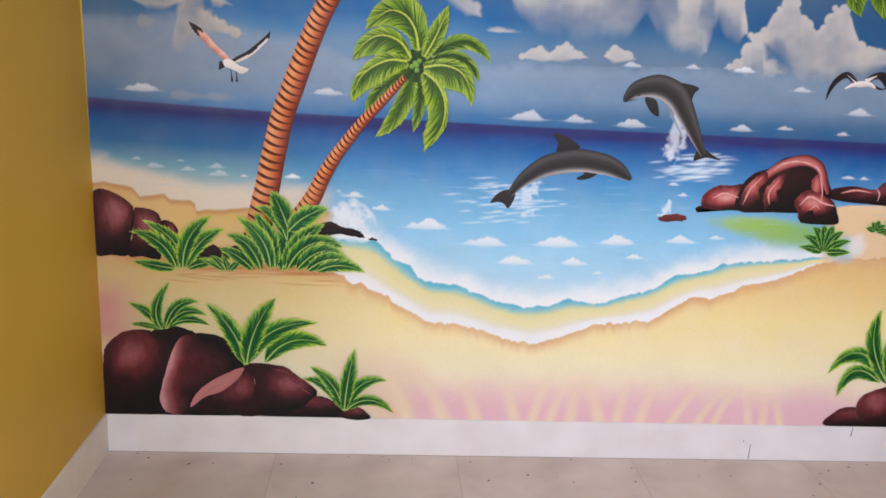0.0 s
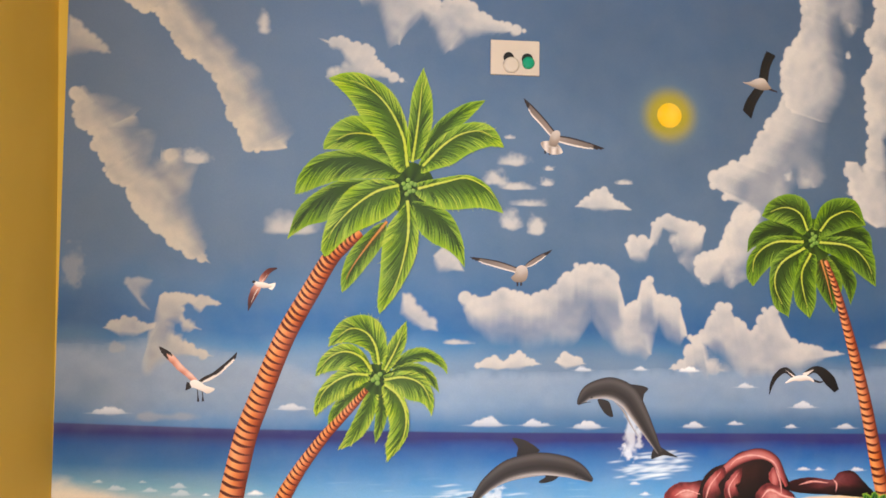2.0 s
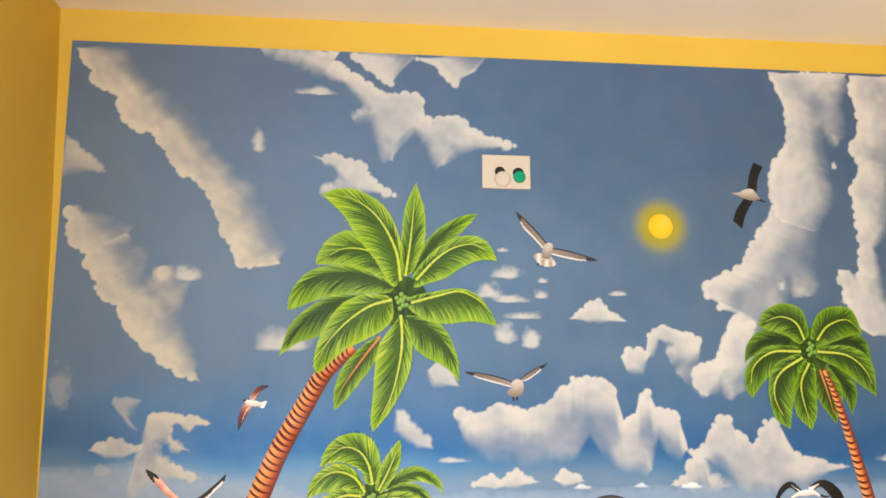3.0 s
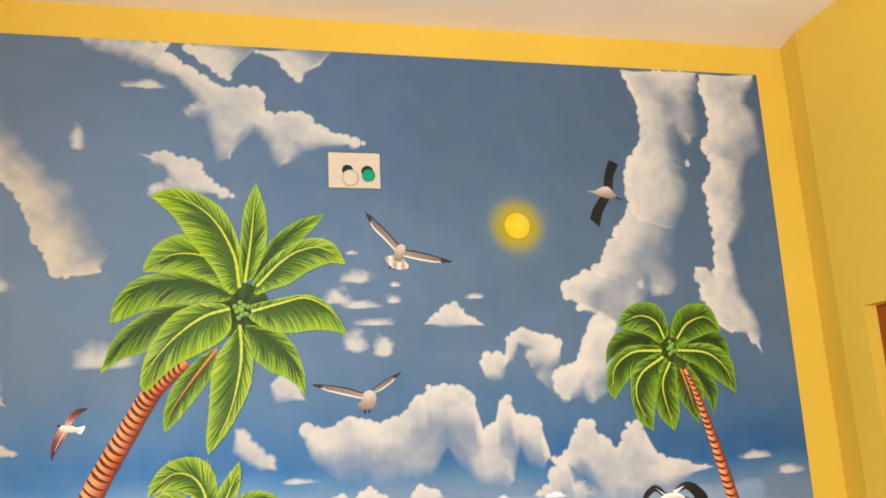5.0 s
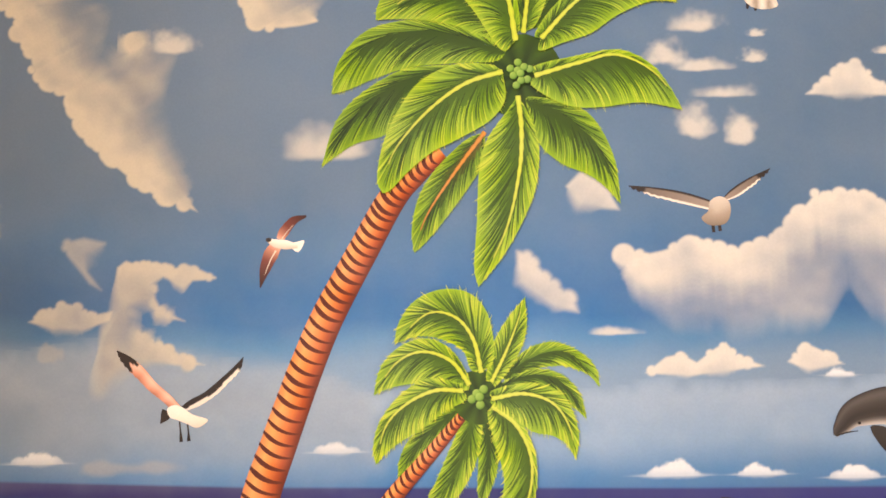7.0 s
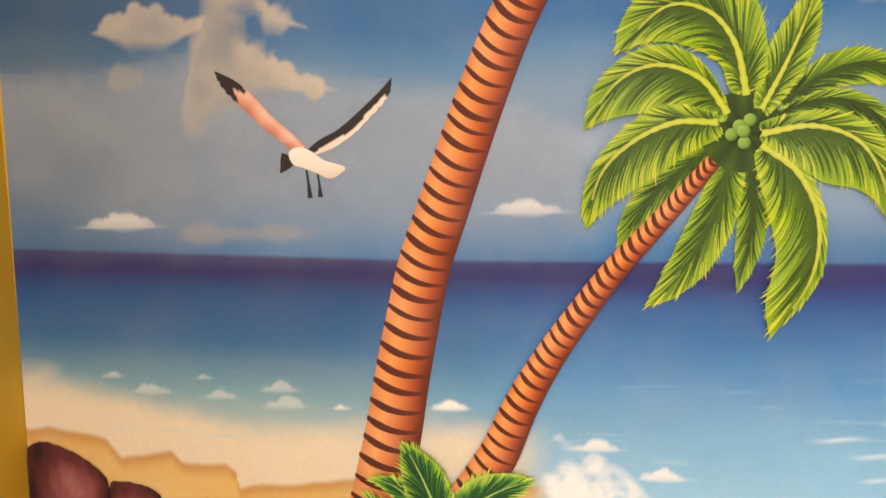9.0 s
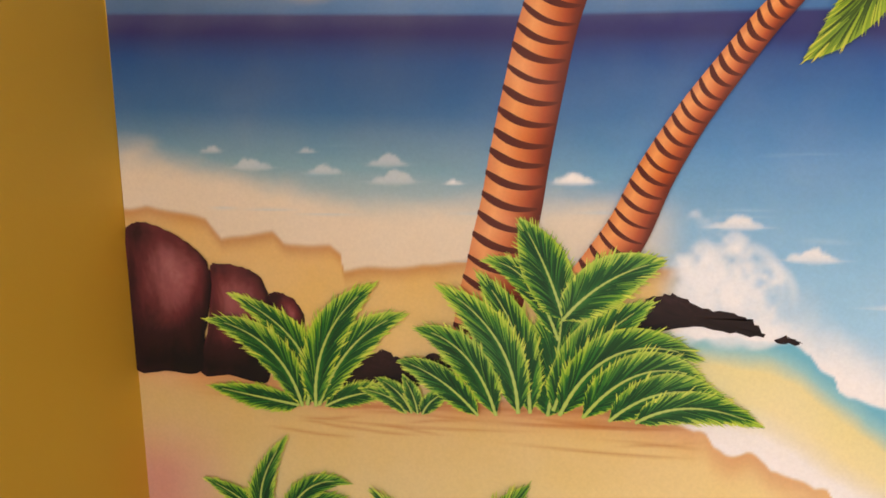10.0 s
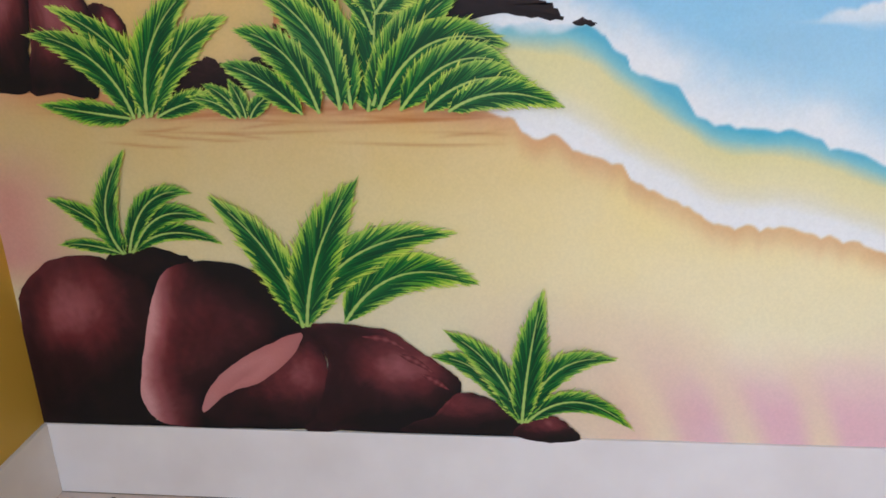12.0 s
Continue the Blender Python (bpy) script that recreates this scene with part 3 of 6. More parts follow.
# Small flat clouds over the horizon, and their like on the water.
for n, (x0, z0, r) in enumerate(((0.150, 1.184, 0.055), (0.702, 1.195, 0.048), (1.314, 1.148, 0.065), (1.471, 1.145, 0.052), (1.643, 1.138, 0.055), (1.995, 1.137, 0.042),
                                 (2.136, 1.143, 0.027), (2.326, 1.132, 0.025), (2.514, 1.133, 0.038), (2.173, 1.265, 0.035), (2.370, 1.202, 0.045), (1.628, 1.316, 0.034), (1.816, 1.318, 0.028))):
    puff_cloud(x0, z0, r, (222, 222, 224), 300 + n, 0.8)
for n, (x0, z0, r) in enumerate(((1.013, 0.796, 0.072), (0.874, 0.843, 0.036), (0.788, 0.881, 0.034), (1.207, 0.749, 0.080), (1.431, 0.754, 0.080), (1.629, 0.763, 0.064), (1.843, 0.772, 0.055),
                                 (1.302, 0.687, 0.062), (1.499, 0.688, 0.050), (1.693, 0.711, 0.036), (1.407, 0.635, 0.032), (1.577, 0.653, 0.018), (1.958, 0.783, 0.028), (1.979, 1.317, 0.04),
                                 (2.367, 0.995, 0.024), (2.422, 0.993, 0.020), (2.551, 0.993, 0.028), (1.799, 0.952, 0.02), (1.831, 0.918, 0.02), (0.597, 0.931, 0.028), (0.372, 0.933, 0.036), (0.282, 0.943, 0.026),
                                 (0.184, 0.950, 0.032), (0.126, 0.969, 0.018), (0.260, 0.967, 0.012), (0.365, 0.954, 0.030), (0.450, 0.927, 0.012), (0.599, 0.932, 0.022))):
    puff_cloud(x0, z0, r, (246, 244, 242), 340 + n, 0.40 if x0 < 0.45 else 0.8)
# The painted sun's glow.
sx, sz = 1.920, 2.155
r = np.hypot(gx - sx, gz - sz)
blend(paint, lin((92, 116, 132)), step(0.17, 0.07, r) * 0.4)
blend(paint, lin((160, 144, 20)), step(0.112, 0.050, r) * 0.95)


# Foam and sand.
def eased(line, reach=0.07):
    """The same line with its steps evened out, for soft washes beside it."""
    n = int(reach / STEP)
    row = np.pad(line[0], n, mode="edge")
    row = np.convolve(row, np.ones(2 * n + 1) / (2 * n + 1), mode="valid")
    return np.broadcast_to(row, line.shape)


edge_in = along([(0.0, 0.748), (0.70, 0.745), (0.855, 0.738)] + [(0.876, 0.730), (0.887, 0.710), (0.905, 0.697), (0.910, 0.679), (0.937, 0.669), (0.970, 0.655), (0.984, 0.635), (0.995, 0.615)] + [(1.043, 0.610), (1.117, 0.600), (1.192, 0.570), (1.287, 0.540), (1.344, 0.530), (1.439, 0.543), (1.495, 0.562), (1.573, 0.544), (1.686, 0.580), (1.762, 0.603), (1.837, 0.654), (1.952, 0.673), (1.990, 0.696), (2.087, 0.707), (2.244, 0.720), (2.381, 0.740), (2.541, 0.749)], gx)
edge_in = edge_in + 0.012 * (np.abs(2 * lattice(gx, gx * 0, 0.030, 31) - 1) - 0.5) + 0.004 * (lattice(gx, gx * 0, 0.009, 33) - 0.5)
edge_out = along([(0.719, 0.632), (0.761, 0.615), (0.771, 0.600), (0.816, 0.595), (0.851, 0.573), (0.905, 0.557), (0.916, 0.539), (0.947, 0.523), (0.961, 0.514), (1.002, 0.489), (1.030, 0.472)] + [(1.044, 0.469), (1.119, 0.468), (1.195, 0.453), (1.290, 0.422), (1.373, 0.405), (1.462, 0.430), (1.576, 0.474), (1.691, 0.487), (1.769, 0.496), (1.825, 0.535), (1.891, 0.578), (1.959, 0.578), (2.036, 0.603), (2.064, 0.629), (2.152, 0.642), (2.228, 0.671), (2.305, 0.706), (2.383, 0.728), (2.523, 0.735), (2.680, 0.741)], gx)
edge_out = edge_out + 0.012 * (np.abs(2 * lattice(gx, gx * 0 + 3, 0.028, 37) - 1) - 0.5) + 0.004 * (lattice(gx, gx * 0, 0.008, 39) - 0.5)
land_l = along([(0.002, 0.889), (0.028, 0.894), (0.089, 0.882), (0.113, 0.877), (0.134, 0.852), (0.159, 0.855), (0.207, 0.858), (0.222, 0.845), (0.285, 0.845), (0.299, 0.834), (0.303, 0.811), (0.336, 0.816), (0.397, 0.817), (0.472, 0.827), (0.586, 0.824)], gx)
land_l = land_l + 0.010 * (fbm(gx, gx * 0, 0.04, 41, 2) - 0.5)
near = along([(0.0, 0.675), (0.2, 0.664), (0.3, 0.650), (0.50, 0.648), (0.715, 0.645), (3.0, 0.645)], gx)
SAND, PALE, ORANGE, PINK = (238, 216, 168), (240, 226, 170), (222, 168, 120), (232, 180, 196)
ease = step(0.64, 0.76, gx)
shore = near * (1 - ease) + edge_out * ease
bay = step(0.69, 0.73, gx + 0.02 * (fbm(gx, gz, 0.05, 43) - 0.5))
# Water grows white towards the inner foam line.
dz = gz - edge_in
mist = step(0.09, 0.0, gz - eased(edge_in) + 0.05 * (fbm(gx, gz, 0.06, 47) - 0.5)) * step(-0.003, 0.003, dz) * bay
blend(paint, lin((244, 244, 244)), mist)
# Between the two foam lines: water's shadow, wet sand, white wash.
soft_in = eased(edge_in, 0.04)
span = np.clip((soft_in - gz) / np.maximum(soft_in - eased(edge_out, 0.03), 0.03), 0, 1)
strip = ladder(span + 0.16 * (fbm(gx, gz, 0.08, 53) - 0.5), [(0.0, (104, 184, 208)), (0.10, (140, 200, 206)), (0.26, (232, 222, 162)), (0.52, (240, 228, 176)), (0.66, (238, 230, 200)), (0.80, (244, 242, 238)), (1.0, (248, 246, 246))])
blend(paint, strip, step(0.003, -0.003, dz) * step(-0.003, 0.003, gz - edge_out) * bay)
# The dry beach, toned darker at the left and lighter to the right.
dry = ladder(gz, [(0.13, (246, 234, 196)), (0.3, (246, 234, 194)), (0.5, (244, 222, 158)), (0.68, (230, 194, 126))])
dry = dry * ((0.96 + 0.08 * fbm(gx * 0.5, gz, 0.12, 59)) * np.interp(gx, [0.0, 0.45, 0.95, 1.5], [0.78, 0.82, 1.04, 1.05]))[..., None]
below = step(0.003, -0.003, gz - shore)
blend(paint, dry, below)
rim = below * step(0.055, 0.0, shore - gz)
blend(paint, lin(ORANGE), rim ** 1.6 * 0.85 * (0.6 + 0.6 * fbm(gx, gz, 0.1, 61)))
blend(paint, lin((206, 144, 92)), rim ** 1.2 * step(0.78, 0.66, gx) * step(0.02, 0.12, gx) * 0.75)
# The far beach in the corner.
haze = step(0.100, 0.045, gz - eased(land_l) + 0.04 * (fbm(gx * 0.5, gz, 0.05, 63) - 0.5)) * step(-0.005, 0.005, gz - land_l) * step(0.74, 0.66, gx)
blend(paint, lin((230, 214, 190)), haze * 0.92)
far = step(0.005, -0.005, gz - land_l) * step(-0.003, 0.003, gz - near) * step(0.74, 0.69, gx)
blend(paint, ladder(gz, [(0.64, (230, 194, 130)), (0.74, (228, 194, 124)), (0.86, (222, 182, 116))]), far)
blend(paint, lin((196, 138, 84)), far * step(0.024, 0.0, land_l - gz) * 0.8)
# The spit on the other side, with green shallows.
spit = along([(2.306, 0.841), (2.329, 0.893), (2.384, 0.904), (2.503, 0.908), (2.679, 0.907)], gx)
right_of = step(0.0, 0.05, gx - 2.30)
sp = step(0.003, -0.003, gz - spit) * step(-0.004, 0.004, gz - edge_out) * right_of
blend(paint, lin((238, 206, 160)), sp)
for n, (x0, z0, rx, rz, col, s) in enumerate(((2.053, 0.833, 0.15, 0.035, (168, 200, 90), 0.85), (2.130, 0.816, 0.15, 0.045, (158, 194, 86), 0.80), (2.209, 0.795, 0.14, 0.06, (150, 190, 84), 0.85), (2.386, 0.756, 0.07, 0.06, (176, 210, 226), 0.8), (2.435, 0.774, 0.04, 0.05, (238, 240, 240), 0.7))):
    smear(x0, z0, rx, rz, col, s, 0.8, 0.0, 0.25, 400 + n)
# Spray where the sea breaks on the dark rock, and under the leaping figures; ripples round them.
for n, (x0, z0, rx, rz) in enumerate(((0.756, 0.814, 0.05, 0.06), (0.795, 0.806, 0.035, 0.05), (0.816, 0.779, 0.05, 0.04), (0.778, 0.742, 0.12, 0.014), (0.753, 0.798, 0.05, 0.05), (1.785, 1.122, 0.022, 0.07), (1.773, 1.048, 0.03, 0.03),
                                      (1.810, 1.085, 0.014, 0.05), (1.327, 0.893, 0.018, 0.05), (1.354, 0.920, 0.02, 0.03), (1.333, 0.839, 0.03, 0.015), (1.785, 0.872, 0.03, 0.03), (1.794, 0.850, 0.06, 0.008))):
    smear(x0, z0, rx, rz, (240, 243, 246), 0.7 if rx > 0.025 else 0.6, 1.2, 0.0, 1.0, 420 + n)
for x0, z0, r0 in ((0.795, 0.800, 0.050), (0.818, 0.790, 0.040), (0.770, 0.806, 0.042)):
    r, turn = np.hypot(gx - x0, (gz - z0) * 0.8), np.arctan2(gz - z0, gx - x0)
    blend(paint, lin((246, 247, 248)), step(0.010, 0.0, np.abs(r - r0 * (0.8 + 0.12 * np.cos(turn)))) * step(-0.6, 0.6, turn) * step(2.6, 1.6, turn) * 0.45)
(ax, az), (bx, bz) = [(1.291, 0.884), (1.878, 1.001)]
for n in range(130):
    cx, cz, rx, rz = (ax, az, 0.17, 0.075) if n % 2 else (bx, bz, 0.15, 0.045)
    x0, z0, r = cx + rng.normal(0, rx * 0.45), cz + rng.normal(0, rz * 0.5), rng.uniform(0.02, 0.07)
    blend(paint, lin((226, 238, 246)), step(0.0052, 0.0, np.abs(gz - z0 - 0.002 * np.sin((gx - x0) * 60))) * step(r, 0, np.abs(gx - x0)) * 0.6)
for n in range(60):
    x0, z0, r = rng.uniform(0.1, 2.8), rng.uniform(0.80, 1.0), rng.uniform(0.02, 0.07)
    blend(paint, lin((170, 208, 230)), step(0.003, 0.0, np.abs(gz - z0)) * step(r, 0, np.abs(gx - x0)) * 0.35 * step(1.0, 0.9, gz))


# Rose light with pale rays along the foot of the wall.
foot = step(0.36, 0.16, gz + 0.10 * (fbm(gx, gz, 0.18, 67) - 0.5)) * step(0.86, 1.05, gx)
blend(paint, lin(PINK), foot * 0.85)
blend(paint, lin((206, 140, 136)), (step(0.17, 0.02, gx) * step(0.62, 0.50, gz) * step(0.34, 0.42, gz)) * 0.8)
blend(paint, lin((222, 178, 160)), (step(0.62, 0.80, gx) * step(1.1, 0.9, gx) * step(0.42, 0.25, gz)) * 0.5)
for x0, lean_by, wide, tall in ((0.98, -0.55, 0.020, 0.16), (1.10, -0.60, 0.022, 0.17), (1.21, -0.45, 0.018, 0.14), (1.34, -0.35, 0.016, 0.16), (1.40, 0.35, 0.014, 0.15),
                                (1.46, 0.4, 0.014, 0.14), (1.53, 0.05, 0.016, 0.12), (1.63, -0.42, 0.017, 0.15), (1.69, 0.2, 0.013, 0.14), (1.77, 0.28, 0.014, 0.12),
                                (1.88, 0.7, 0.013, 0.13), (1.97, 0.75, 0.012, 0.13), (2.03, 0.5, 0.011, 0.12), (2.15, -0.2, 0.012, 0.10), (2.20, 0.0, 0.012, 0.09), (2.26, -0.3, 0.012, 0.10)):
    wide, tall = 1.45 * wide, 1.25 * tall
    up = np.clip((gz - 0.131) / tall, 0, 1)
    mid = x0 + lean_by * (gz - 0.131) * (0.55 + 0.45 * up)
    blend(paint, lin((244, 222, 186)), step(1.5 * wide, wide * 0.1, np.abs(gx - mid)) * (1 - up) ** 0.6 * step(-0.02, 0.01, 0.131 + tall - gz) * 0.8)
# Long brush strokes in the sand under the bushes.
for n in range(30):
    x0, z0, r = rng.uniform(0.2, 0.85), rng.uniform(0.580, 0.640), rng.uniform(0.05, 0.20)
    bent = z0 + 0.004 * np.sin((gx - x0) / r * 2.0 + n)
    blend(paint, lin((188, 118, 66)), step(0.0038, 0.0, np.abs(gz - bent)) * step(r, r * 0.2, np.abs(gx - x0)) * step(0.78, 0.68, gx) * 0.5)


def sheet(name, xs, zs, colours, y):
    nz, nx = xs.shape
    co = np.stack([xs, np.full_like(xs, y), zs], -1).reshape(-1, 3).astype(np.float32)
    i = (np.arange(nz - 1)[:, None] * nx + np.arange(nx - 1)[None, :]).ravel()
    quads = np.stack([i, i + 1, i + nx + 1, i + nx], -1)
    me = bpy.data.meshes.new(name)
    me.vertices.add(len(co))
    me.vertices.foreach_set("co", co.ravel())
    me.loops.add(quads.size)
    me.loops.foreach_set("vertex_index", quads.ravel().astype(np.int32))
    me.polygons.add(len(quads))
    me.polygons.foreach_set("loop_start", (np.arange(len(quads)) * 4).astype(np.int32))
    me.update(calc_edges=True)
    a = me.color_attributes.new("paint", "FLOAT_COLOR", "POINT")
    c = np.ones((len(co), 4), np.float32)
    c[:, :3] = np.clip(colours.reshape(-1, 3), 0, 1)
    a.data.foreach_set("color", c.ravel())
    me.materials.append(PAINT)
    return new(name, me)


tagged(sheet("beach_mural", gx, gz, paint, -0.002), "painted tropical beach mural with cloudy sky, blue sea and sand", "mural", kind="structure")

# The raised tray has a painted sky of its own.
tx, ty = np.meshgrid(np.linspace(IN, RIGHT - IN - 0.03, 170), np.linspace(BACK + IN, -IN, 260))
c = ladder(fbm(tx, ty, 0.5, 71), [(0.35, (30, 92, 112)), (0.52, (84, 148, 170)), (0.68, (190, 208, 214))])
g = step(0.62, 0.40, np.hypot((tx - 1.70) / 0.50, (ty + 0.50) / 0.30) + 0.6 * (fbm(tx, ty, 0.16, 77) - 0.5))
c = c * (1 - g[..., None]) + ladder(fbm(tx, ty * 3, 0.1, 79), [(0.3, (20, 60, 16)), (0.7, (86, 130, 40))]) * g[..., None]
tray = sheet("tray", tx, ty, c, 0.0)
tray.matrix_world = Matrix(((1, 0, 0, 0), (0, 0, 1, 0), (0, 1, 0, TRAY), (0, 0, 0, 1)))
tray.name = "ceiling_tray"
tagged(tray, "raised tray ceiling painted with sky and palm leaves", "ceiling", kind="structure")

# ---- painted figures: flat coats laid over the ground coat ----
class Coat:
    """Gathers flat strokes of paint, each a hair in front of the one before."""

    def __init__(self, y, seed=1):
        self.v, self.f, self.c, self.y, self.rng = [], [], [], y, np.random.default_rng(seed)

    def add(self, xz, faces, cols, lift=0.00008, climb=0.0, row=1):
        """climb: how much nearer each further row of points lies."""
        self.y -= lift
        n = len(self.v)
        self.v += [(float(p[0]), self.y - climb * (i // row), float(p[1])) for i, p in enumerate(xz)]
        self.y -= climb * (len(xz) // row)
        self.f += [tuple(n + i for i in f) for f in faces]
        self.c += [tuple(map(float, q)) for q in cols]

    def done(self, name, parent=None, label=""):
        return mesh_object(name, self.v, self.f, PAINT, parent, label, self.c)


def curve(points, n):
    """An open smooth line through points, with n samples."""
    p = np.array(points, float)
    p = np.vstack([2 * p[0] - p[1], p, 2 * p[-1] - p[-2]])
    out = []
    for u in np.linspace(0, len(p) - 3 - 1e-6, n):
        i, t = int(u), u - int(u)
        a, b, c, d = p[i:i + 4]
        out.append(0.5 * (2 * b + (c - a) * t + (2 * a - 5 * b + 4 * c - d) * t * t + (3 * b - 3 * c + d - a) * t ** 3))
    return np.array(out)


def loop(points, per=5):
    """A closed smooth outline through points."""
    p = np.array(points, float)
    n, out = len(p), []
    for i in range(n):
        a, b, c, d = p[i - 1], p[i], p[(i + 1) % n], p[(i + 2) % n]
        for t in np.arange(per) / per:
            out.append(0.5 * (2 * b + (c - a) * t + (2 * a - 5 * b + 4 * c - d) * t * t + (3 * b - 3 * c + d - a) * t ** 3))
    return np.array(out)


def sides(line):
    d = np.gradient(line, axis=0)
    d /= np.linalg.norm(d, axis=1)[:, None] + 1e-9
    return d, np.stack([-d[:, 1], d[:, 0]], -1)


def stroke(coat, points, widths, colour, n=24, across=5, lift=0.00008):
    """A brush stroke along points; colour(u, v) with u along it and v from -1 (right) to 1 (left)."""
    line = curve(points, n)
    u = np.linspace(0, 1, n)
    w = np.interp(u, np.linspace(0, 1, len(widths)), widths)
    _, nrm = sides(line)
    vs = np.linspace(-1, 1, across)
    xz = [line[i] + nrm[i] * w[i] * v for i in range(n) for v in vs]
    cols = [colour(a, v) for a in u for v in vs]
    faces = [(i * across + j, (i + 1) * across + j, (i + 1) * across + j + 1, i * across + j + 1) for i in range(n - 1) for j in range(across - 1)]
    coat.add(xz, faces, cols, lift)


def mixed(a, b, t):
    t = min(max(t, 0.0), 1.0)
    return tuple(x * (1 - t) + y * t for x, y in zip(a, b))


def shades(*stops):
    """A colour scale over 0..1 from paint colours."""
    cs = [lin(s) for s in stops]

    def pick(t):
        t = min(max(t, 0.0), 0.9999) * (len(cs) - 1)
        return mixed(cs[int(t)], cs[int(t) + 1], t - int(t))
    return pick


def patch(coat, points, colour, per=5, lift=0.00008, rings=9, rough=0.0, centre=None):
    """A filled outline; colour(x, z, r): x, z in -1..1 over its extent, r from 0 in the middle to 1 at the rim."""
    o = loop(points, per) if per > 1 else np.array(points, float)
    lo, hi = o.min(0), o.max(0)
    size = np.maximum(hi - lo, 1e-6)
    if rough:
        o = o + coat.rng.normal(0, rough, o.shape)
    c = np.array(centre) if centre is not None else o.mean(0)
    xz, cols = [c], [colour(*((2 * (c - lo) / size) - 1), 0.0)]
    rs = np.linspace(0, 1, rings + 1)[1:] ** 0.8
    for r in rs:
        for p in o:
            q = c + (p - c) * r
            xz.append(q)
            cols.append(colour(*((2 * (q - lo) / size) - 1), r))
    n = len(o)
    faces = [(0, 1 + i, 1 + (i + 1) % n) for i in range(n)]
    for k in range(len(rs) - 1):
        for i in range(n):
            a, b = 1 + k * n + i, 1 + k * n + (i + 1) % n
            faces.append((a, a + n, b + n, b))
    coat.add(xz, faces, cols, lift)


LEAF = [(0.0, (20, 36, 8)), (0.25, (48, 74, 14)), (0.5, (88, 123, 24)), (0.75, (142, 176, 40)), (1.0, (208, 208, 70))]
BUSH = [(0.0, (4, 40, 20)), (0.25, (10, 74, 32)), (0.5, (34, 116, 40)), (0.75, (132, 184, 52)), (1.0, (214, 224, 92))]


def even(points, n):
    """A smooth line through points, with n samples at even distances."""
    q = curve(points, 16 * len(points))
    cut = np.concatenate([[0], np.cumsum(np.linalg.norm(np.diff(q, axis=0), axis=1))])
    s = np.linspace(0, cut[-1], n)
    return np.stack([np.interp(s, cut, q[:, k]) for k in (0, 1)], -1), cut[-1]


